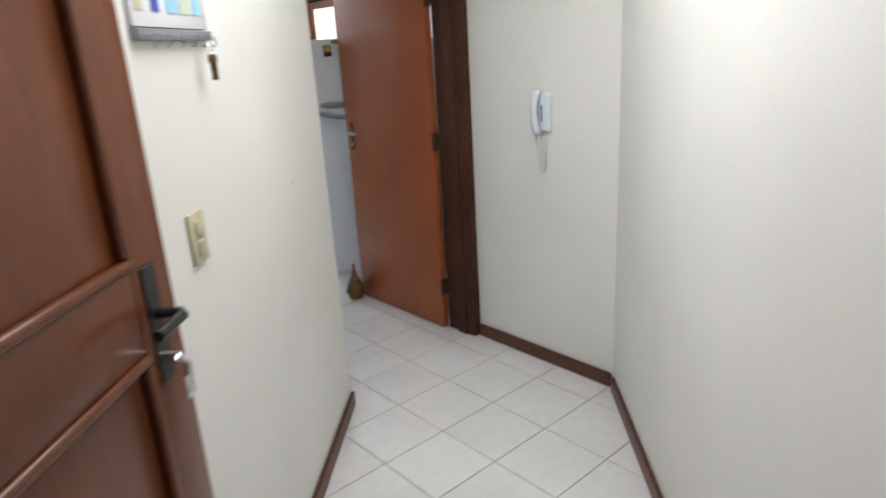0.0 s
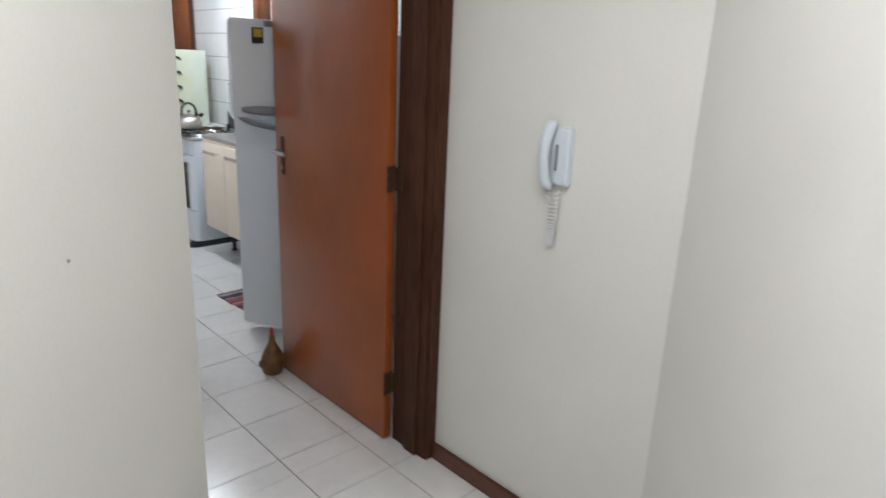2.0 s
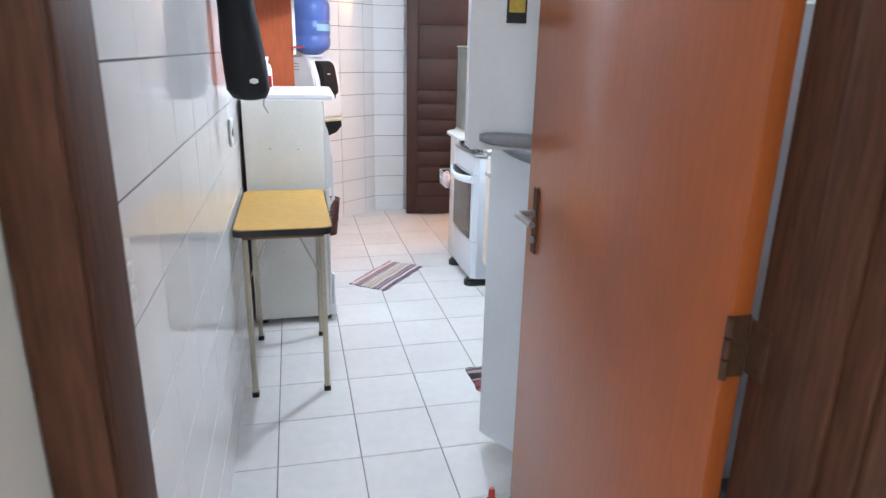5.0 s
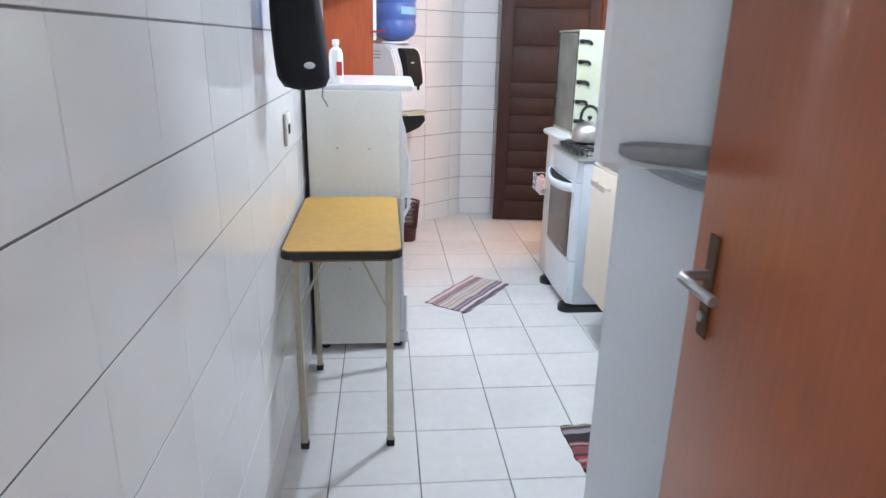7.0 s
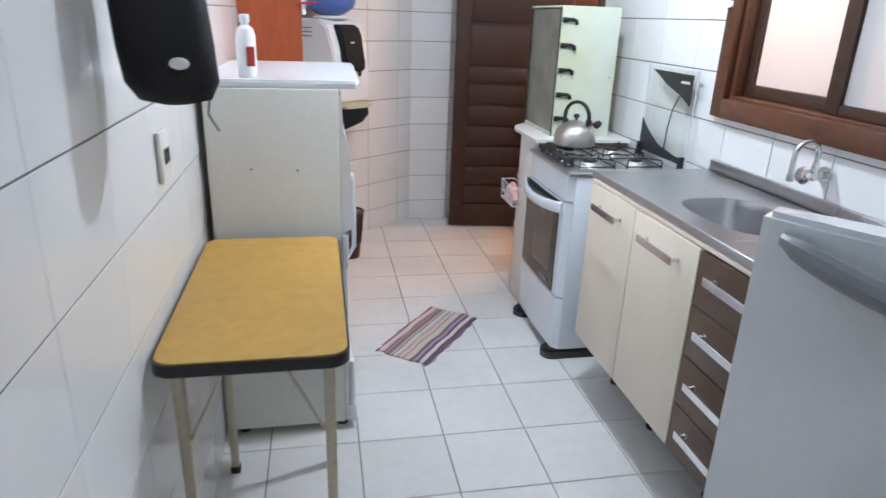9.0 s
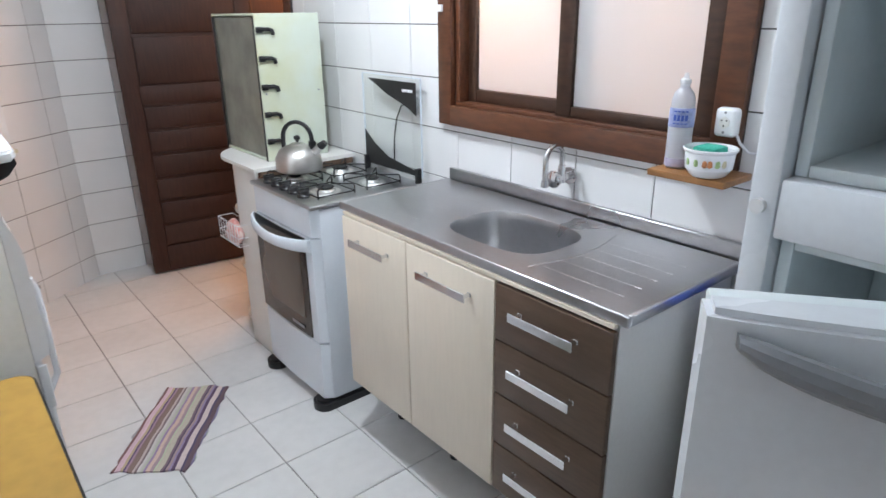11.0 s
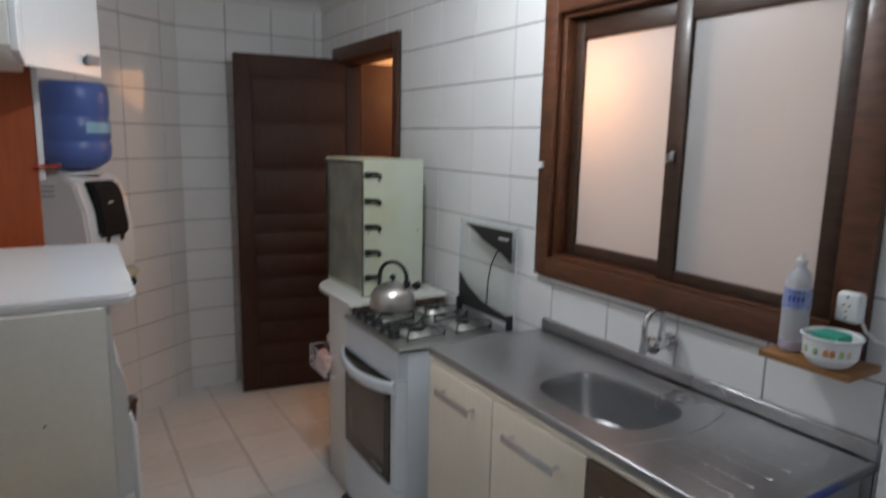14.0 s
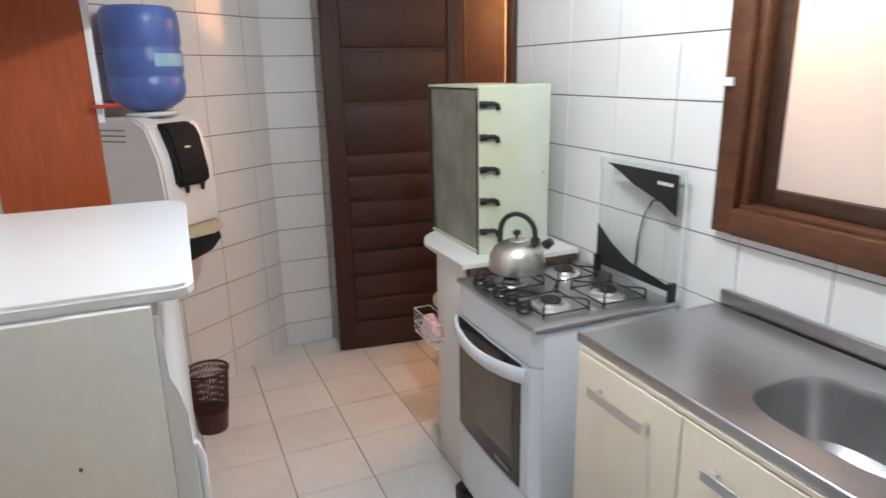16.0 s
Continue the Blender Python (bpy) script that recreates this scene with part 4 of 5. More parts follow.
for k in range(4):
    a = radians(180 + 17 * k)
    c = Vector((3.205 + 0.0352 * math.cos(a), 4.745 + 0.0352 * math.sin(a), 1.285))
    for h, z in ((0.016, 0.0), (0.003, -0.016), (0.004, 0.018)):
        b4 = bmesh.ops.create_cube(bm, size=1, matrix=Matrix.Translation(c + Vector((0, 0, z))) @ pose(0, 0, 0, 0, 0, 180 + 17 * k) @ Matrix.Diagonal((0.0012, 0.0075, h, 1)))
part("label_print", bm, LABELBLUE, lb, "dark blue illegible print", 0)
bo.scale = (0.87, 0.87, 0.86)
bo.location.y -= 0.022
bo.location.x += 0.004
bw = stand("sponge_bowl", "white floral bowl holding a green sponge", "bowl", 3.20, 4.645, 1.139)
bm = B()
lathe(bm, 3.20, 4.645, [(0.040, 1.139), (0.046, 1.143), (0.058, 1.160), (0.061, 1.200), (0.066, 1.204), (0.067, 1.209), (0.064, 1.211), (0.057, 1.203), (0.052, 1.165), (0.02, 1.152)], 32)
part("bowl", bm, WHITE, bw)
for k, (c, a0) in enumerate(((LEAF, 176), (PALEROSE, 198), (PALEROSE, 210), (LEAF, 228), (BEIGEPL, 245), (LEAF, 150))):
    bm = B()
    a = radians(a0)
    lathe(bm, 3.20 + 0.0550 * math.cos(a), 4.645 + 0.0555 * math.sin(a), [(0.001, 1.166), (0.0075, 1.172), (0.0072, 1.184), (0.001, 1.192)], 8)
    part("painted_flower", bm, c, bw)
bw.scale = (0.93, 0.93, 0.95)
bw.location.x -= 0.018
bw.location.y -= 0.022
bm = B()
box(bm, 3.165, 4.615, 1.186, 3.23, 4.675, 1.214, 0.008, 2)
solid("sponge", bm, TEAL, "green scouring sponge lying in the bowl", "sponge").location = (-0.018, -0.022, -0.003)
dv = stand("surface_socket", "white boxed power socket mounted on the window frame", "socket", 3.27, 4.64, 1.25)
part("case", box(B(), 3.243, 4.596, 1.264, 3.279, 4.658, 1.340, 0.012, 4), WHITE, dv)
fp = part("outlet_face", cyl(B(), (3.2435, 4.627, 1.302), (3.2405, 4.627, 1.302), 0.016, seg=6), MELAMINE, dv)
for y, z in ((4.620, 1.308), (4.634, 1.308), (4.627, 1.294)):
    part("pin_hole", cyl(B(), (3.2403, y, z), (3.2395, y, z), 0.0024, seg=10), BLACK, fp)
for z in (1.277, 1.328):
    part("screw", cyl(B(), (3.2428, 4.627, z), (3.2415, 4.627, z), 0.0035, seg=12), GREYPL, dv)
part("cable", tube(B(), [(3.27, 4.604, 1.275), (3.27, 4.59, 1.25), (3.285, 4.57, 1.225), (3.30, 4.50, 1.22), (3.30, 4.33, 1.22)], 0.004, 8), WHITE, dv)
dv.location.z -= 0.042
dv.location.y += 0.003
dv.scale = (0.92, 0.88, 0.92)
bn2 = stand("wash_basin", "dark blue plastic basin tucked beside the sink cabinet", "basin", 3.05, 4.44, 0.0)
part("basin", box(B(), 3.06, 4.36, 0.79, 3.26, 4.525, 0.87, 0.03, 3), LABELBLUE, bn2)
part("stand", box(B(), 3.07, 4.37, 0.0, 3.25, 4.515, 0.7895, 0.004), MELAMINE, bn2)

# ---- stove ----
SX0, SX1, SY0, SY1 = 2.785, 3.288, 5.825, 6.30
sv = stand("gas_stove", "white four-burner gas stove with glass lid raised", "stove", 3.0, 6.05, 0.0)
part("body", box(B(), SX0 + 0.02, SY0, 0.045, SX1, SY1, 0.862, 0.006), STOVEWHITE, sv)
bm = B()
prism(bm, [(SX0 + 0.019, SY0), (SX0 + 0.019, SY1), (SX0 - 0.012, SY1 - 0.02), (SX0 - 0.018, (SY0 + SY1) / 2), (SX0 - 0.012, SY0 + 0.02)], 0.05, 0.30)
part("drawer", bm, STOVEWHITE, sv)
bm = B()
prism(bm, [(SX0 + 0.019, SY0), (SX0 + 0.019, SY1), (SX0 - 0.010, SY1 - 0.02), (SX0 - 0.014, (SY0 + SY1) / 2), (SX0 - 0.010, SY0 + 0.02)], 0.755, 0.865)
part("control_panel", bm, STOVEWHITE, sv)
bm = B()
prism(bm, [(SX0 + 0.019, SY0 + 0.002), (SX0 + 0.019, SY1 - 0.002), (SX0 - 0.012, SY1 - 0.02), (SX0 - 0.018, (SY0 + SY1) / 2), (SX0 - 0.012, SY0 + 0.02)], 0.308, 0.748)
od = part("oven_door", bm, STOVEWHITE, sv)
SM = (SY0 + SY1) / 2


def door_bow(y, out):
    """How far the oven door's face stands forward at y, plus out."""
    return SX0 - 0.012 - 0.006 * (1 - ((y - SM) / (SM - SY0 - 0.02)) ** 2) - out


def bowed_sheet(y0, y1, z0, z1, out, thick, n=10):
    bm = B()
    ys = [y0 + (y1 - y0) * k / n for k in range(n + 1)]
    prism(bm, [(door_bow(y, out), y) for y in ys] + [(door_bow(y, out - thick), y) for y in reversed(ys)], z0, z1)
    return bm


gl_ = part("oven_glass", bowed_sheet(SY0 + 0.062, SY1 - 0.014, 0.315, 0.742, 0.004, 0.006), DARKGLASS, od, "dark tinted glass")
part("oven_window", bowed_sheet(SY0 + 0.098, SY1 - 0.045, 0.39, 0.69, 0.0052, 0.001), OVENPANE, gl_, "brownish see-through window")
bm = B()
rings = []
for k in range(25):
    f = k / 24
    y = SY1 - 0.006 - (SY1 - SY0 - 0.03) * f
    bow = 0.048 * math.sin(math.pi * min(1, f * 1.02)) ** 0.6
    z = 0.722 - 0.012 * math.sin(math.pi * f)
    h = 0.0205 + 0.004 * abs(2 * f - 1)
    x = door_bow(y, 0.004) - bow
    rings.append([bm.verts.new((x + dx, y, z + dz)) for dx, dz in ((-0.006, -h), (-0.010, -h * 0.6), (-0.011, 0), (-0.010, h * 0.6), (-0.005, h), (0.003, h), (0.004, -h))])
for a, b in zip(rings, rings[1:]):
    for q in range(7):
        bm.faces.new((a[q], a[(q + 1) % 7], b[(q + 1) % 7], b[q]))
bm.faces.new(rings[0][::-1]), bm.faces.new(rings[-1])
bmesh.ops.recalc_face_normals(bm, faces=bm.faces)
part("handle", bm, STOVEWHITE, od, "wide bowed white handle band", 40)
bm = B()
box(bm, SX0 - 0.0245, SY0 + 0.11, 0.338, SX0 - 0.0225, SY0 + 0.20, 0.350)
part("badge", bm, GREYPL, od, "", 0)
hob = part("hob", box(B(), SX0 - 0.015, SY0 - 0.004, 0.8655, SX1, SY1 + 0.004, 0.882, 0.005, 3), STEEL, sv, "stainless steel hob")
for k in range(5):
    y = SY1 - 0.075 - 0.068 * k
    bm = B()
    lathe(bm, SX0 + 0.035, y, [(0.025, 0.8825), (0.025, 0.888), (0.021, 0.893), (0.019, 0.908), (0.015, 0.911)], 18)
    box(bm, SX0 + 0.012, y - 0.005, 0.897, SX0 + 0.058, y + 0.005, 0.917, 0.002, 1)
    part("knob", bm, BLACK, sv)
for k, (x, y, r) in enumerate(((2.915, 5.955, 0.040), (2.915, 6.185, 0.034), (3.13, 5.955, 0.034), (3.13, 6.185, 0.040))):
    bu = part("burner", lathe(B(), x, y, [(r + 0.022, 0.8825), (r + 0.018, 0.889), (r, 0.892), (r - 0.004, 0.899), (r - 0.01, 0.900)], 24), ALU, sv)
    part("burner_cap", lathe(B(), x, y, [(r - 0.010, 0.9005), (r - 0.006, 0.905), (r - 0.012, 0.909), (0.004, 0.910)], 24), IRON, bu)
for x, y in ((2.915, 5.955), (2.915, 6.185), (3.13, 5.955), (3.13, 6.185)):
    bm = B()
    for a in range(4):
        c, s = math.cos(a * math.pi / 2 + 0.785), math.sin(a * math.pi / 2 + 0.785)
        tube(bm, [(x + 0.112 * c, y + 0.112 * s, 0.8835), (x + 0.112 * c, y + 0.112 * s, 0.914), (x + 0.106 * c, y + 0.106 * s, 0.920), (x + 0.03 * c, y + 0.03 * s, 0.918)], 0.0030, 8)
    tube(bm, [(x + 0.112 * math.cos(k * math.pi / 2 + 0.785), y + 0.112 * math.sin(k * math.pi / 2 + 0.785), 0.8925) for k in range(5)], 0.0028, 6)
    part("pan_grate", bm, IRON, sv)
ld = part("glass_lid", box(B(), 3.268, SY0 - 0.012, 0.905, 3.274, SY1 - 0.115, 1.303, 0.002, 1), GLASS, sv, "clear raised glass lid with black corners", 0)
bm = B()
for a in ((SY0 - 0.0135, 0.905, SY0 - 0.0115, 1.303), (SY1 - 0.1155, 0.905, SY1 - 0.1135, 1.303), (SY0 - 0.0115, 1.3015, SY1 - 0.1155, 1.3045)):
    box(bm, 3.2675, a[0], a[1], 3.2745, a[2], a[3])
part("lid_edge", bm, PALEBLUE, ld, "pale ground glass edge", 0)
for nm, pts in (("lid_print", [(SY0 + 0.010, 1.285), (SY1 - 0.155, 1.285), (SY1 - 0.21, 1.262), (SY1 - 0.28, 1.228), (SY0 + 0.075, 1.19), (SY0 + 0.010, 1.155)]),
                ("lid_print", [(SY1 - 0.120, 1.06), (SY1 - 0.19, 1.005), (SY1 - 0.28, 0.960), (SY0 + 0.02, 0.930), (SY0 + 0.02, 0.91), (SY1 - 0.120, 0.91)])):
    bm = B()
    f1 = bm.faces.new([bm.verts.new((3.2672, y, z)) for y, z in pts])
    f2 = bmesh.ops.extrude_face_region(bm, geom=[f1])["geom"]
    bmesh.ops.translate(bm, vec=(-0.0012, 0, 0), verts=[v for v in f2 if isinstance(v, bmesh.types.BMVert)])
    bmesh.ops.recalc_face_normals(bm, faces=bm.faces)
    part(nm, bm, BLACK, ld, "black curved printed corner", 0)
bm = B()
for k in range(4):
    box(bm, 3.2650, SY0 + 0.030 + 0.016 * k, 1.245, 3.2658, SY0 + 0.043 + 0.016 * k, 1.256)
part("lid_mark", bm, WHITE, ld, "", 0)
for y in (SY0 + 0.002, SY1 - 0.13):
    part("lid_hinge", box(B(), 3.25, y - 0.008, 0.8825, 3.275, y + 0.008, 0.945, 0.002, 1), BLACK, sv)
for y0, y1 in ((SY0 - 0.006, SY0 + 0.085), (SY1 - 0.085, SY1 + 0.006)):
    bm = B()
    prism(bm, [(SX1 - 0.05, y0), (SX1 - 0.05, y1)] + [((SX0 - 0.012) - 0.035 * math.sin(math.pi * k / 8) ** 0.6, y1 + (y0 - y1) * k / 8) for k in range(9)], 0, 0.044)
    bmesh.ops.bevel(bm, geom=[e for e in bm.edges if all(v.co.z > 0.04 for v in e.verts)], offset=0.012, segments=2, affect="EDGES")
    part("foot_rail", bm, BLACK, sv)
wo = stand("wall_socket", "wall socket with black plug and thin cable behind the lid", "socket", 3.305, 5.90, 1.15)
part("plate", box(B(), 3.299, 5.865, 1.13, 3.3065, 5.935, 1.21, 0.003), WHITE, wo)
bm = B()
box(bm, 3.272, 5.885, 1.165, 3.2985, 5.915, 1.19, 0.005)
part("plug", bm, BLACK, wo)
part("cable", tube(B(), [(3.285, 5.905, 1.165), (3.288, 5.95, 1.16), (3.29, 5.99, 1.10), (3.29, 6.01, 1.02), (3.292, 6.02, 0.90)], 0.0032, 8), BLACK, wo)

wo.location.y += 0.062
wo.location.z -= 0.004
sv.location.x -= 0.004
sv.location.y += 0.062
sv.scale = (1.0, 1.085, 0.977)

kt = stand("kettle", "brushed steel whistling kettle with black arched handle", "kettle", 2.937, 6.262, 0.901)
kx, ky, kz = 2.937, 6.262, 0.901
part("body", lathe(B(), kx, ky, [(0.088, kz), (0.098, kz + 0.006), (0.100, kz + 0.03), (0.096, kz + 0.065), (0.080, kz + 0.098), (0.052, kz + 0.118), (0.034, kz + 0.124)], 40), KETTLE, kt)
kl = part("lid", lathe(B(), kx, ky, [(0.036, kz + 0.1245), (0.030, kz + 0.130), (0.010, kz + 0.134)], 24), KETTLE, kt)
part("lid_knob", lathe(B(), kx, ky, [(0.005, kz + 0.1345), (0.006, kz + 0.142), (0.014, kz + 0.150), (0.014, kz + 0.160), (0.008, kz + 0.167)], 16), BLACK, kl)
hd = Vector((0.55, -0.835, 0)).normalized()
bm = B()
cpt = Vector((kx, ky, kz + 0.10))
arch = [cpt + hd * 0.068 + Vector((0, 0, 0.005)), cpt + hd * 0.069 + Vector((0, 0, 0.03))]
arch += [cpt + hd * (0.002 + 0.067 * math.cos(radians(a))) + Vector((0, 0, 0.055 + 0.075 * math.sin(radians(a)))) for a in range(0, 181, 12)]
arch += [cpt - hd * 0.066 + Vector((0, 0, 0.03)), cpt - hd * 0.066 + Vector((0, 0, 0.005))]
tube(bm, arch, 0.0095, 12)
part("handle", bm, BLACK, kt)
bm = B()
cyl(bm, cpt + hd * 0.066 + Vector((0, 0, -0.02)), cpt + hd * 0.115 + Vector((0, 0, 0.028)), 0.020, 0.013)
part("spout", bm, KETTLE, kt)
bm = B()
cyl(bm, cpt + hd * 0.108 + Vector((0, 0, 0.02)), cpt + hd * 0.13 + Vector((0, 0, 0.04)), 0.019, 0.014)
box(bm, cpt.x + hd.x * 0.07 - 0.012, cpt.y + hd.y * 0.07 - 0.012, kz + 0.115, cpt.x + hd.x * 0.07 + 0.014, cpt.y + hd.y * 0.07 + 0.014, kz + 0.145, 0.005)
part("whistle_cap", bm, BLACK, kt)

kt.scale = (0.97, 0.97, 0.86)

# ---- stand beside the stove with the mint cabinet ----
tb = stand("side_stand", "white rounded side stand with open shelves", "shelf unit", 3.08, 6.64, 0.0)
bm = B()
prism(bm, [(3.29, 6.398), (3.29, 6.975), (3.10, 6.975)] + [(3.10 - 0.305 * math.sin(radians(a)), 6.72 + 0.255 * math.cos(radians(a))) for a in range(10, 100, 10)] + [(2.795, 6.398)], 0.884, 0.90)
part("top", bm, MELAMINE, tb)
part("side_panel", box(B(), 2.825, 6.398, 0, 3.28, 6.416, 0.8835, 0.002, 1), BROWNLAM, tb, "brown laminate side panel")
part("back_panel", box(B(), 3.262, 6.4165, 0.02, 3.28, 6.95, 0.8835), MELAMINE, tb)
for z in (0.06, 0.34, 0.62):
    bm = B()
    prism(bm, [(3.26, 6.417), (3.26, 6.95), (3.08, 6.95)] + [(3.08 - 0.245 * math.sin(radians(a)), 6.74 + 0.21 * math.cos(radians(a))) for a in range(10, 100, 10)] + [(2.835, 6.417)], z, z + 0.016)
    part("shelf", bm, MELAMINE, tb)
part("front_panel", box(B(), 2.806, 6.417, 0.0, 2.822, 6.66, 0.8835, 0.003), MELAMINE, tb)
pb = stand("hanging_wire_basket", "small wire basket with pink printed cloth on the stand", "basket", 2.86, 6.60, 0.50)
bm = B()
for z in (0.56, 0.60, 0.66):
    tube(bm, [(2.885, 6.48, z), (2.815, 6.48, z), (2.815, 6.70, z), (2.885, 6.70, z), (2.885, 6.48, z)], 0.0022, 6)
for k in range(8):
    y = 6.48 + 0.0314 * k
    tube(bm, [(2.887, y, 0.56), (2.815, y, 0.56), (2.815, y, 0.66)], 0.0018, 6)
part("wire_frame", bm, WHITE, pb)
pb.location += Vector((-0.055, 0.10, -0.05))
bm = B()
bmesh.ops.create_icosphere(bm, subdivisions=3, radius=1, matrix=Matrix.Translation((2.79, 6.69, 0.55)) @ Matrix.Diagonal((0.028, 0.085, 0.06, 1)))
for v in bm.verts:
    v.co += v.normal * 0.016 * noise.noise(v.co * 22)
solid("cloth_bundle", bm, PINK, "crumpled pink and white cloth in the wire basket", "cloth", smooth=60)

gc = stand("mint_cabinet", "old mint green metal tiered oven cabinet with black hooks", "cabinet", 3.13, 6.68, 0.9005)
GX0, GX1, GY0, GY1, GZ = 2.908, 3.205, 6.49, 6.95, 1.513
for nm, a in (("side_panel", (GX0, GY0, 0.9005, GX1, GY0 + 0.008, GZ)), ("side_panel", (GX0, GY1 - 0.008, 0.9005, GX1, GY1, GZ)), ("top_panel", (GX0, GY0 + 0.0085, GZ - 0.010, GX1, GY1 - 0.0085, GZ)),
              ("back_panel", (GX1 - 0.008, GY0 + 0.0085, 0.9125, GX1, GY1 - 0.0085, GZ - 0.0105)), ("base_panel", (GX0, GY0 + 0.0085, 0.9005, GX1, GY1 - 0.0085, 0.912))):
    part(nm, box(B(), *a, 0.002, 1), MINT, gc)
part("front_panel", box(B(), GX0 + 0.006, GY0 + 0.014, 0.9125, GX0 + 0.014, GY1 - 0.014, GZ - 0.014, 0.002, 1), GALV, gc, "dull grey front panel")
for y in (GY0 + 0.009, GY1 - 0.013):
    part("front_edge", box(B(), GX0 - 0.004, y, 0.9005, GX0 + 0.0055, y + 0.004, GZ - 0.012), BLACK, gc)
for k in range(5):
    z = GZ - 0.072 - 0.115 * k
    bm = B()
    tube(bm, [(GX0 + 0.002, GY0 - 0.008, z + 0.010), (GX0 + 0.055, GY0 - 0.010, z + 0.010), (GX0 + 0.070, GY0 - 0.011, z + 0.004), (GX0 + 0.074, GY0 - 0.011, z - 0.012)], 0.0085, 10)
    box(bm, GX0 + 0.001, GY0 - 0.012, z - 0.004, GX0 + 0.03, GY0 - 0.0005, z + 0.02, 0.003)
    part("hook_handle", bm, BLACK, gc)
for k in range(2):
    part("rivet", cyl(B(), (GX0 + 0.02 + 0.25 * k, GY0 - 0.0005, 1.19), (GX0 + 0.02 + 0.25 * k, GY0 - 0.003, 1.19), 0.004, seg=10), GREYPL, gc)

# ---- west side of the kitchen ----
tabl = stand("folding_table", "small ochre yellow laminate table with cream steel legs", "table", 1.64, 5.1, 0.0)
TX0, TX1, TY0, TY1 = 1.420, 1.822, 4.645, 5.415
bm = B()
prism(bm, rounded(TX0, TY0, TX1, TY1, 0.045), 0.745, 0.772)
part("edge_band", bm, BLACK, tabl, "black rubber edge band")
bm = B()
prism(bm, rounded(TX0 + 0.005, TY0 + 0.005, TX1 - 0.005, TY1 - 0.005, 0.042), 0.7722, 0.7752)
part("tabletop", bm, YELLOW, tabl)
part("apron", box(B(), TX0 + 0.035, TY0 + 0.04, 0.725, TX1 - 0.035, TY1 - 0.12, 0.7445, 0.002), WOODSHELF, tabl)
for x in (TX0 + 0.045, TX1 - 0.045):
    for y in (TY0 + 0.05, TY1 - 0.13):
        bm = B()
        box(bm, x - 0.012, y - 0.012, 0.02, x + 0.012, y + 0.012, 0.7245, 0.004, 2)
        lg = part("leg", bm, CREAMMETAL, tabl, "cream painted steel leg")
        part("rubber_foot", box(B(), x - 0.015, y - 0.015, 0, x + 0.015, y + 0.015, 0.0265, 0.004), IRON, lg)
for y in (TY0 + 0.05, TY1 - 0.13):
    for x, d in ((TX0 + 0.045, 1), (TX1 - 0.045, -1)):
        part("brace", tube(B(), [(x + 0.013 * d, y + 0.002, 0.56), (x + 0.09 * d, y + 0.002, 0.724)], 0.004, 8), CREAMMETAL, tabl)

lu = stand("tall_cupboard", "white cupboard unit with grey-white side panel on feet", "cupboard", 1.67, 5.8, 0.0)
UX0, UX1, UY0, UY1 = 1.432, 1.832, 5.470, 6.22
part("body", box(B(), UX0, UY0, 0.032, UX1, UY1, 1.224, 0.003), PANELGREY, lu)
bm = B()
prism(bm, [(UX1 + 0.0005, 0.76), (UX1 + 0.032, 0.775), (UX1 + 0.036, 0.80), (UX1 + 0.032, 1.03), (UX1 + 0.022, 1.075), (UX1 + 0.012, 1.10), (UX1 + 0.008, 1.206), (UX1 + 0.0005, 1.206)], UY0 + 0.003, UY1)
bmesh.ops.transform(bm, matrix=Matrix(((1, 0, 0, 0), (0, 0, 1, 0), (0, 1, 0, 0), (0, 0, 0, 1))), verts=bm.verts)
bmesh.ops.recalc_face_normals(bm, faces=bm.faces)
part("upper_door", bm, WHITE, lu)
bm = B()
box(bm, UX1 + 0.0005, UY0 + 0.003, 0.10, UX1 + 0.018, UY1, 0.745, 0.004)
part("lower_door", bm, WHITE, lu)
bm = B()
tube(bm, [(UX1 + 0.034, UY0 + 0.05, 0.95), (UX1 + 0.043, UY0 + 0.05, 0.92), (UX1 + 0.043, UY0 + 0.05, 0.70), (UX1 + 0.02, UY0 + 0.05, 0.66)], 0.008, 10)
part("handle", bm, WHITE, lu, "slim white handle")
part("hinge_plate", box(B(), UX1 + 0.002, UY0 - 0.004, 0.64, UX1 + 0.022, UY0 + 0.0025, 0.755, 0.002, 1), WHITE, lu)
bm = B()
box(bm, UX1 + 0.0005, UY0 + 0.0, 0.034, UX1 + 0.042, UY1, 0.098, 0.008, 3)
box(bm, UX1 + 0.019, UY0 + 0.002, 0.0985, UX1 + 0.036, UY0 + 0.05, 0.28, 0.006, 3)
part("plinth", bm, WHITE, lu)
for x in (UX0 + 0.04, UX1 - 0.01):
    for y in (UY0 + 0.05, UY1 - 0.05):
        part("foot", lathe(B(), x, y, [(0.022, 0), (0.024, 0.01), (0.024, 0.024), (0.018, 0.0315)], 14), BLACK, lu)
for x, z in ((1.56, 0.98), (1.70, 0.975), (1.60, 0.42)):
    part("screw_cap", cyl(B(), (x, UY0 - 0.0002, z), (x, UY0 - 0.002, z), 0.003, seg=8), BLACK, lu)
bm = B()
prism(bm, [(1.416, 6.27), (1.416, 5.480), (1.865, 5.480), (1.888, 5.488), (1.898, 5.510), (1.915, 6.22), (1.895, 6.26), (1.86, 6.27)], 1.2245, 1.249)
bmesh.ops.bevel(bm, geom=[e for e in bm.edges if abs(e.verts[0].co.z - e.verts[1].co.z) < 1e-4], offset=0.006, segments=2, affect="EDGES")
solid("worktop_slab", bm, WHITE, "white laminate slab on top of the cupboard", "worktop")
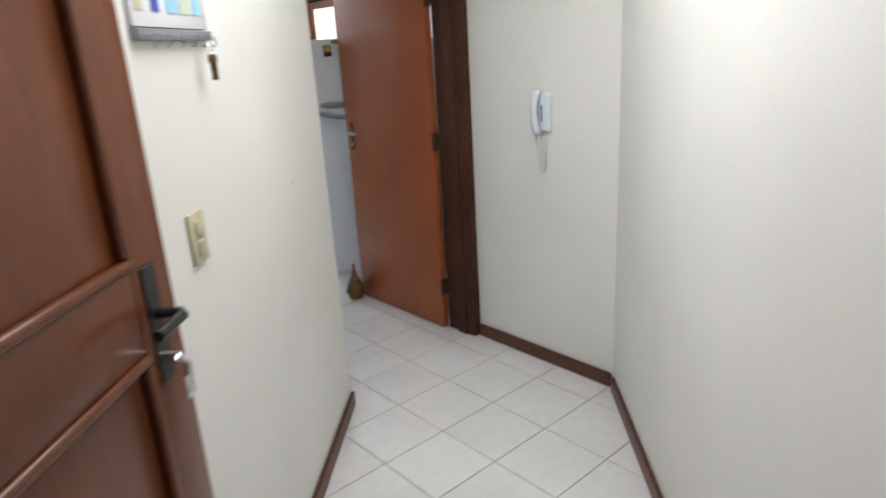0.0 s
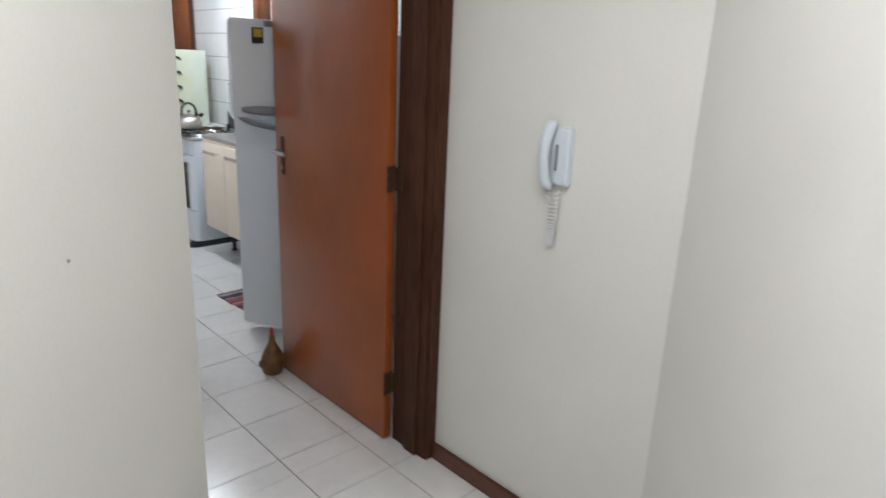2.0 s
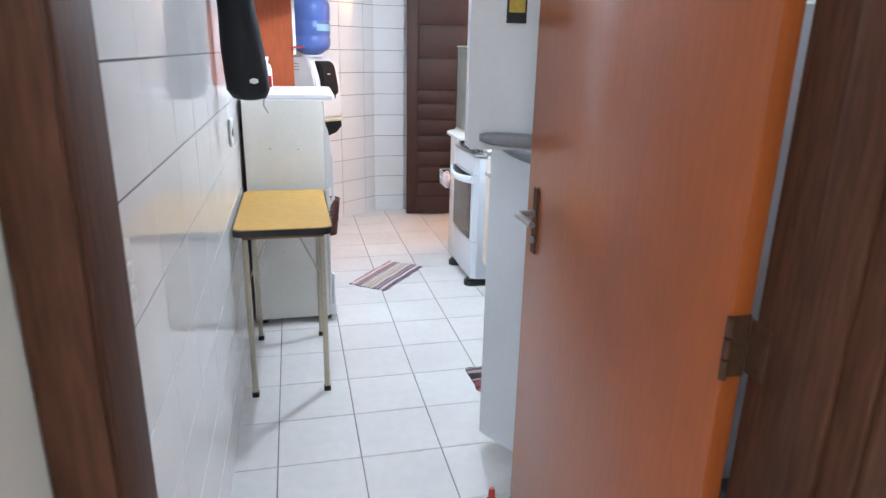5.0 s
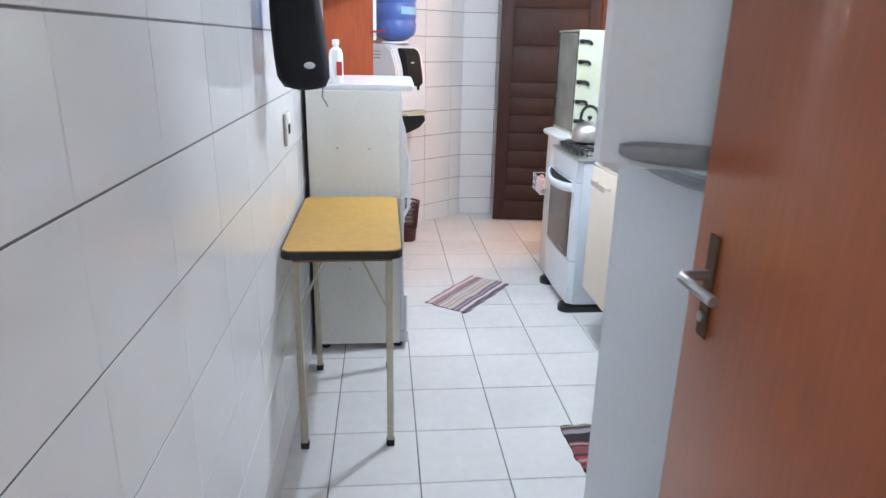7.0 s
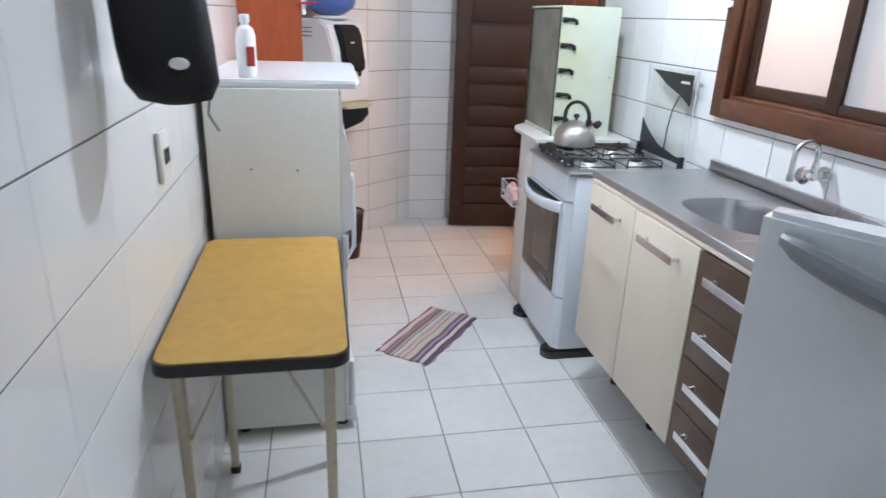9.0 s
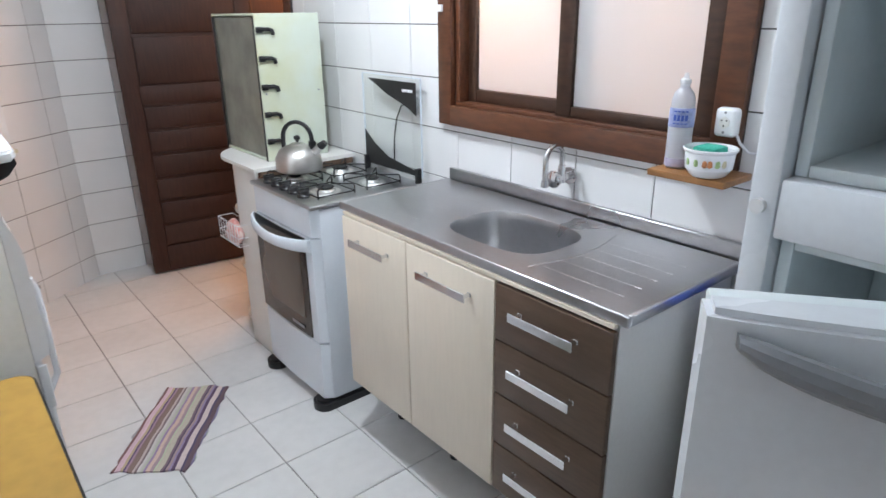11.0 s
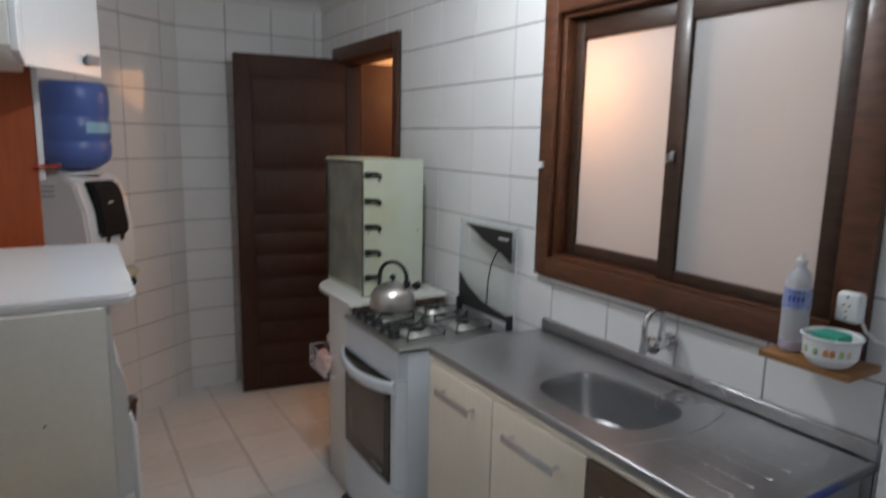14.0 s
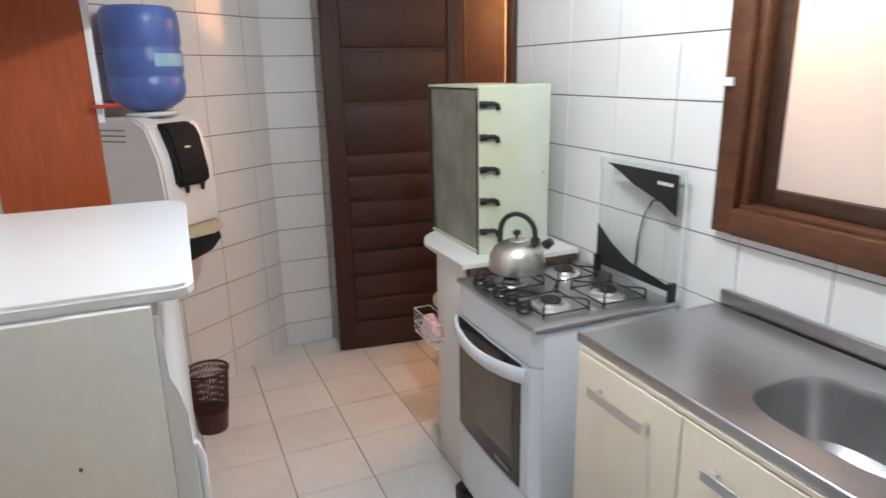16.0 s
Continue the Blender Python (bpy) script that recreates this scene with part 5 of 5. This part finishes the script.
wb = stand("spray_bottle", "white plastic bottle with red label on the slab", "bottle", 1.560, 5.56, 1.2495)
part("body", lathe(B(), 1.560, 5.56, [(0.026, 1.2495), (0.030, 1.273), (0.030, 1.37), (0.024, 1.39), (0.012, 1.40), (0.012, 1.408)], 24), WHITE, wb)
part("cap", lathe(B(), 1.560, 5.56, [(0.015, 1.4085), (0.015, 1.428), (0.012, 1.431)], 16), WHITE, wb)
part("label", box(B(), 1.563, 5.528, 1.283, 1.587, 5.5305, 1.34), RED, wb, "", 0)

hu = stand("wall_cupboard", "white wall cupboard with tall orange-brown side board, door ajar", "wall cupboard", 1.6, 6.21, 0.0)
part("side_board", box(B(), 1.475, 6.20, -0.009, 1.765, 6.22, 2.425, 0.002, 1), ORANGEWOOD, hu, "orange-brown side board")
part("edge_strip", box(B(), 1.7655, 6.195, 1.42, 1.785, 6.225, 2.425, 0.002, 1), WHITE, hu)
bm = B()
box(bm, 1.475, 5.35, 1.80, 1.745, 6.1995, 2.425, 0.002, 1)
part("body", bm, MELAMINE, hu)
part("door", box(B(), 1.7455, 5.352, 1.79, 1.763, 5.772, 2.425, 0.002, 1), WHITE, hu)
bm = B()
box(bm, 0, 0, 1.79, 0.017, 0.42, 2.425, 0.002, 1)
m = Matrix.Translation((1.748, 5.776, 0)) @ pose(0, 0, 0, 0, 0, -32)
bmesh.ops.transform(bm, matrix=m, verts=bm.verts)
d2 = part("door", bm, WHITE, hu, "white door standing ajar")
bm = B()
box(bm, 0.030, 0.30, 1.83, 0.038, 0.38, 1.86, 0.003)
for u in (0.315, 0.365):
    cyl(bm, (0.0175, u, 1.845), (0.031, u, 1.845), 0.005, seg=8)
bmesh.ops.transform(bm, matrix=m, verts=bm.verts)
part("handle", bm, GREYPL, d2, "grey metal handle")
part("hook", tube(B(), [(1.75, 6.19, 1.47), (1.80, 6.17, 1.47), (1.835, 6.16, 1.475)], 0.006, 8), RED, hu, "small red plastic hook")

hu.location += Vector((-0.06, 0.49, 0.01))

bg = stand("hanging_bag", "black cloth bag hanging on the white tiled wall", "bag", 1.50, 5.0, 1.27)
bm = B()
lathe(bm, 0, 0, [(0.03, 1.262), (0.072, 1.270), (0.092, 1.300), (0.096, 1.36), (0.092, 1.45), (0.082, 1.58), (0.070, 1.72), (0.052, 1.84), (0.022, 1.92)], 28, 1.0, 0.75)
for v in bm.verts:
    v.co.x += 1.512 - 0.10 * (v.co.z - 1.27)
    v.co.y += 5.0
    v.co += Vector((noise.noise(v.co * 11), noise.noise(v.co * 11 + Vector((5, 0, 0))), 0)) * 0.007
part("bag", bm, CLOTHBLACK, bg, smooth=80)
part("strap", tube(B(), [(1.47, 5.0, 1.90), (1.45, 5.0, 2.0), (1.425, 5.0, 2.05), (1.42, 5.0, 2.04)], 0.008, 8), CLOTHBLACK, bg)
bm = B()
bmesh.ops.create_uvsphere(bm, u_segments=14, v_segments=10, radius=1, matrix=Matrix.Translation((1.54, 4.926, 1.335)) @ Matrix.Diagonal((0.020, 0.006, 0.010, 1)))
part("tag", bm, WHITE, bg, "small white tag")
part("drawstring", tube(B(), [(1.56, 5.03, 1.31), (1.575, 5.03, 1.27), (1.57, 5.03, 1.24), (1.59, 5.03, 1.21)], 0.003, 6), GREYPL, bg)
part("hook", tube(B(), [(1.412, 5.0, 2.04), (1.428, 5.0, 2.03), (1.434, 5.0, 2.045)], 0.004, 8), CHROME, bg)
bg.location += Vector((0.016, -0.33, 0.022))
bg.scale = (0.83, 0.83, 1.0)
so = stand("wall_outlet", "white double wall outlet on the tiled wall", "socket", 1.415, 5.0, 1.07)
part("plate", box(B(), 1.4135, 4.955, 1.065, 1.424, 5.045, 1.182, 0.004), MELAMINE, so)
for y in (4.983, 5.010):
    part("outlet", box(B(), 1.4243, y, 1.105, 1.4268, y + 0.014, 1.14, 0.002, 1), BLACK, so)
so2 = stand("low_wall_outlet", "white wall outlet low on the tiles by the doorway", "socket", 1.415, 3.05, 1.0)
part("plate", box(B(), 1.4135, 3.055, 1.065, 1.424, 3.128, 1.19, 0.004), MELAMINE, so2)
for z in (1.09, 1.13):
    part("rocker", box(B(), 1.4243, 3.077, z, 1.4275, 3.105, z + 0.028, 0.002, 1), WHITE, so2)

# water cooler with jug, on its bracket shelf in the angled corner
CX, CYY = 1.85, 7.40
cs = stand("cooler_shelf", "small black bracket shelf with beige top", "shelf", CX, CYY, 0.9)
bm = B()
prism(bm, [(1.55, 7.36), (1.93, 7.10), (2.03, 7.16), (2.075, 7.28), (2.05, 7.42), (1.92, 7.60), (1.86, 7.61)], 0.940, 0.952)
part("top", bm, BEIGEPL, cs)
bm = B()
prism(bm, [(0, 0.0), (0.16, 0.0), (0.17, -0.05), (0.13, -0.10), (0.02, -0.15), (0, -0.15)], 0, 0.16)
bmesh.ops.transform(bm, matrix=Matrix.Translation((1.89, 7.29, 0.939)) @ Matrix(((1, 0, 0, 0), (0, 0, 1, 0), (0, 1, 0, 0), (0, 0, 0, 1))), verts=bm.verts)
bmesh.ops.recalc_face_normals(bm, faces=bm.faces)
part("bracket", bm, BLACK, cs)
wc = stand("water_cooler", "white countertop water cooler with black tap panel", "water cooler", CX, CYY, 0.953)
bm = B()
prism(bm, [(-0.16, 0.0), (0.155, 0.0), (0.165, 0.03), (0.165, 0.17), (0.150, 0.30), (0.105, 0.42), (0.05, 0.455), (-0.16, 0.455)], -0.15, 0.15)
bmesh.ops.bevel(bm, geom=bm.edges[:], offset=0.010, segments=2, affect="EDGES")
cm = Matrix.Translation((CX, CYY, 0.953)) @ pose(0, 0, 0, 0, 0, -44)
sw_ = Matrix(((1, 0, 0, 0), (0, 0, 1, 0), (0, 1, 0, 0), (0, 0, 0, 1)))
bmesh.ops.transform(bm, matrix=cm @ sw_, verts=bm.verts)
bmesh.ops.recalc_face_normals(bm, faces=bm.faces)
part("body", bm, WHITE, wc)
bm = B()
prism(bm, [(0.10, 0.175), (0.188, 0.175), (0.197, 0.215), (0.165, 0.385), (0.135, 0.425), (0.08, 0.43)], -0.088, 0.088)
bmesh.ops.bevel(bm, geom=bm.edges[:], offset=0.012, segments=3, affect="EDGES")
bmesh.ops.transform(bm, matrix=cm @ sw_, verts=bm.verts)
bmesh.ops.recalc_face_normals(bm, faces=bm.faces)
tp = part("tap_panel", bm, SATINBLACK, wc, "black plastic tap panel")
for y in (-0.045, 0.045):
    bm = B()
    cyl(bm, (0.180, y, 0.18), (0.180, y, 0.148), 0.011, 0.008, 12)
    bmesh.ops.transform(bm, matrix=cm, verts=bm.verts)
    part("tap", bm, BLACK, tp)
bm = B()
box(bm, 0.178, -0.030, 0.330, 0.1805, 0.000, 0.338)
bmesh.ops.transform(bm, matrix=cm, verts=bm.verts)
part("badge", bm, WHITE, tp, "small white badge", 0)
for k in range(3):
    bm = B()
    box(bm, -0.13, -0.1525, 0.36 + 0.022 * k, 0.0, -0.1505, 0.366 + 0.022 * k)
    bmesh.ops.transform(bm, matrix=cm, verts=bm.verts)
    part("vent_slot", bm, GREYPL, wc, "", 0)
jg = stand("water_jug", "translucent blue water jug upturned on the cooler", "water jug", CX, CYY, 1.4085)
prof = [(0.03, 1.4095), (0.04, 1.425), (0.075, 1.435), (0.118, 1.465), (0.130, 1.49), (0.132, 1.535), (0.127, 1.545), (0.127, 1.557), (0.132, 1.567), (0.132, 1.635), (0.127, 1.645),
        (0.127, 1.657), (0.132, 1.667), (0.132, 1.745), (0.128, 1.775), (0.115, 1.792), (0.06, 1.796)]
part("jug", lathe(B(), CX, CYY, prof, 40), BLUEPET, jg)
bm = B()
ang = [radians(-75 + 7 * k) for k in range(9)]
vs = [[bm.verts.new((CX + 0.1335 * math.cos(a), CYY + 0.1335 * math.sin(a), z)) for a in ang] for z in (1.585, 1.63)]
for k in range(8):
    bm.faces.new((vs[0][k], vs[0][k + 1], vs[1][k + 1], vs[1][k]))
lbj = part("label", bm, LABELSKY, jg, "pale blue label")
part("collar", lathe(B(), CX, CYY, [(0.085, 1.4085), (0.09, 1.415), (0.085, 1.424), (0.05, 1.426)], 32), WHITE, jg)

jg.scale = (1.12, 1.12, 1.10)

# waste basket of open mesh
wbk = stand("waste_basket", "brown perforated plastic waste basket on the floor", "waste basket", 1.93, 7.27, 0.0)


def basket_r(z):
    return 0.075 + 0.03 * z / 0.33


bm = B()
lathe(bm, 1.93, 7.27, [(basket_r(0) - 0.002, 0), (basket_r(0), 0.004), (basket_r(0.11), 0.11), (basket_r(0.11) - 0.004, 0.11), (basket_r(0) - 0.004, 0.008)], 30)
part("base_cup", bm, BINBROWN, wbk)
part("rim", tube(B(), [(1.93 + 0.106 * math.cos(2 * math.pi * k / 32), 7.27 + 0.106 * math.sin(2 * math.pi * k / 32), 0.328) for k in range(33)], 0.007, 8), BINBROWN, wbk)
bm = B()
for k in range(40):
    a0 = 2 * math.pi * k / 40
    for sgn in (-1, 1):
        tube(bm, [(1.93 + basket_r(z) * math.cos(a0 + sgn * 0.5 * (z - 0.11) / 0.22), 7.27 + basket_r(z) * math.sin(a0 + sgn * 0.5 * (z - 0.11) / 0.22), z) for z in (0.108, 0.18, 0.25, 0.328)], 0.0028, 4)
part("mesh_side", bm, BINBROWN, wbk, "open lattice side")

wbk.scale = (0.88, 0.88, 0.9)


# rag rugs
def rug(name, m, w, h, material, label, nx=26, ny=18):
    bm = B()
    vv = []
    for j in range(ny + 1):
        row = []
        for i in range(nx + 1):
            u, v = i / nx * w, j / ny * h
            e = 0.020 * noise.noise((u * 16, v * 16, 3.0)) if i in (0, nx) or j in (0, ny) else 0
            row.append(bm.verts.new((u - w / 2 + e, v - h / 2 + e, 0.007 + 0.003 * noise.noise((u * 9, v * 9, 1.0)) + 0.0015 * math.sin(u * 420))))
        vv.append(row)
    for j in range(ny):
        for i in range(nx):
            bm.faces.new((vv[j][i], vv[j][i + 1], vv[j + 1][i + 1], vv[j + 1][i]))
    ex = bmesh.ops.extrude_face_region(bm, geom=bm.faces[:])["geom"]
    for v in ex:
        if isinstance(v, bmesh.types.BMVert):
            v.co.z = 0.0002
    bmesh.ops.recalc_face_normals(bm, faces=bm.faces)
    ob = solid(name, bm, material, label, "rug", smooth=60)
    ob.matrix_world = m
    return ob


rug("rag_rug", pose(2.262, 6.169, 0, 0, 0, -37.5), 0.27, 0.54, STRIPES, "striped purple and beige rag rug on the floor")
rug("rag_rug", pose(2.68, 4.575, 0, 0, 0, 4), 0.46, 0.40, STRIPES2, "red, black and grey striped rag rug before the fridge")

# ceiling lamp with swivel bulbs
cl = stand("ceiling_lamp", "white ceiling lamp with two swivelling bulb holders", "ceiling lamp", 2.52, 5.69, TOP)
part("canopy", lathe(B(), 2.52, 5.69, [(0.02, TOP - 0.038), (0.05, TOP - 0.034), (0.072, TOP - 0.014), (0.075, TOP - 0.001)], 32), WHITE, cl)
for a, b in (((2.48, 5.68, TOP - 0.03), (2.468, 5.66, TOP - 0.135)), ((2.55, 5.67, TOP - 0.03), (2.60, 5.585, TOP - 0.105))):
    a, b = Vector(a), Vector(b)
    bm = B()
    tube(bm, [a, a * 0.7 + b * 0.3], 0.008, 8)
    cyl(bm, a * 0.7 + b * 0.3, a * 0.45 + b * 0.55, 0.014, 0.020)
    cyl(bm, a * 0.45 + b * 0.55, b, 0.024, 0.024)
    h = part("bulb_holder", bm, GREYPL, cl, "grey metal bulb holder")
    bm = B()
    d = (b - a).normalized()
    cyl(bm, b + d * 0.001, b + d * 0.034, 0.019, 0.015, 16)
    part("bulb", bm, BULB, h, "glowing bulb")
part("side_arm", tube(B(), [(2.45, 5.71, TOP - 0.02), (2.40, 5.73, TOP - 0.024), (2.37, 5.74, TOP - 0.022)], 0.005, 8), CHROME, cl)
cl.location += Vector((-0.068, 0.01, 0))


# ---- tiles, last: each one a piece of its wall or floor ----
TILE_CACHE = {}


def tile_mesh(w, h, material, t):
    """A flat tile with eased edges, w by h, lying on z = 0."""
    key = (round(w, 4), round(h, 4), material.name)
    if key not in TILE_CACHE:
        e = 0.0008
        v = [(0, 0, 0), (w, 0, 0), (w, h, 0), (0, h, 0), (e, e, t), (w - e, e, t), (w - e, h - e, t), (e, h - e, t)]
        me = bpy.data.meshes.new("tile")
        me.from_pydata(v, [], [(4, 5, 6, 7), (0, 1, 5, 4), (1, 2, 6, 5), (2, 3, 7, 6), (3, 0, 4, 7)])
        me.materials.append(material)
        TILE_CACHE[key] = me
    return TILE_CACHE[key]


def cut(rects, hole):
    """Rectangles less a hole."""
    out = []
    a0, b0, a1, b1 = hole
    for x0, y0, x1, y1 in rects:
        if x1 <= a0 or x0 >= a1 or y1 <= b0 or y0 >= b1:
            out.append((x0, y0, x1, y1))
            continue
        if x0 < a0:
            out.append((x0, y0, a0, y1))
        if x1 > a1:
            out.append((a1, y0, x1, y1))
        c0, c1 = max(x0, a0), min(x1, a1)
        if y0 < b0:
            out.append((c0, y0, c1, b0))
        if y1 > b1:
            out.append((c0, b1, c1, y1))
    return out


def lay(parent, m, u0, v0, u1, v1, du, dv, ou, ov, gap, material, holes=(), t=0.003, jitter=0.0, gu=None, keep=None):
    """Tiles over a rectangle of the plane m, on a grid through (ou, ov), less the holes."""
    rng = random.Random(7)
    gu = gap if gu is None else gu
    ku, kv = math.floor((u0 - ou) / du), math.floor((v0 - ov) / dv)
    u = ou + ku * du
    while u < u1:
        v = ov + kv * dv
        while v < v1:
            rects = [(max(u + gu / 2, u0), max(v + gap / 2, v0), min(u + du - gu / 2, u1), min(v + dv - gap / 2, v1 + 1e-4))]
            if keep and not keep(u + du / 2, v + dv / 2):
                rects = []
            for h in holes:
                rects = cut(rects, h)
            for a, b, c, d in rects:
                if c - a > 0.008 and d - b > 0.008:
                    ob = new("tile", tile_mesh(c - a, d - b, material, t))
                    ob.matrix_world = m @ Matrix.Translation((a, b, 0)) @ pose(0, 0, 0, rng.uniform(-jitter, jitter), rng.uniform(-jitter, jitter), 0)
                    ob.parent = parent
            v += dv
        u += du


TW, TH, TG = 0.281, 0.190, 0.0034
EAST = Matrix(((0, 0, -1, XR), (-1, 0, 0, 0), (0, 1, 0, 0), (0, 0, 0, 1)))       # u = -y, v = z, facing -x
lay(wall_window, EAST, -YB, 0.0, -2.77, TOP - 0.02, TW, TH, -4.559, 2.228, TG, WTILE,
    [(-OY1, OZ0, -OY0, OZ1), (-BW1 - 0.06, 0, -BW0 + 0.065, BWZ + 0.06)], jitter=0.06)
WEST = Matrix(((0, 0, 1, XL), (1, 0, 0, 0), (0, 1, 0, 0), (0, 0, 0, 1)))         # u = y, v = z, facing +x
for z0, z1, dv in ((0.0, 1.2415, 0.2125), (1.2415, TOP - 0.02, 0.2125)):
    lay(wall_left, WEST, LY1 + 0.012, z0, DGY, z1, 0.309, dv, 4.32, z1 if z0 == 0 else z0, TG, WTILE, t=0.0014, jitter=0.03, gu=0.0012)
DL = math.hypot(DGX - XL, YB - DGY)
DC, DS = (DGX - XL) / DL, (YB - DGY) / DL
DIAG = Matrix(((DC, 0, DS, XL), (DS, 0, -DC, DGY), (0, 1, 0, 0), (0, 0, 0, 1)))
lay(wall_diag, DIAG, 0, 0.0, DL, TOP - 0.02, TW, TH, 0.02, 2.228, TG, WTILE, jitter=0.06)
NORTH = Matrix(((1, 0, 0, DGX), (0, 0, -1, YB), (0, 1, 0, 0), (0, 0, 0, 1)))
lay(wall_back, NORTH, 0.002, 0.0, XR - DGX - 0.004, TOP - 0.02, TW, TH, 0.0, 2.228, TG, WTILE, jitter=0.06)
FLOOR = Matrix.Translation((0, 0, -0.004))
FTX, FTY = 0.309, 0.3055
lay(floor, FLOOR, XL, LY1, XR, YB, FTX, FTY, 1.876, 1.718, 0.0036, FTILE, t=0.004, jitter=0.04)
lay(floor, FLOOR, -1.5, -1.7, 2.36, LY1, FTX, FTY, 1.876, 1.718, 0.0036, FTILE, t=0.004, jitter=0.04,
    keep=lambda u, v: CR - 0.32 < v - u < CL + 0.32 and v + u > -2.0)
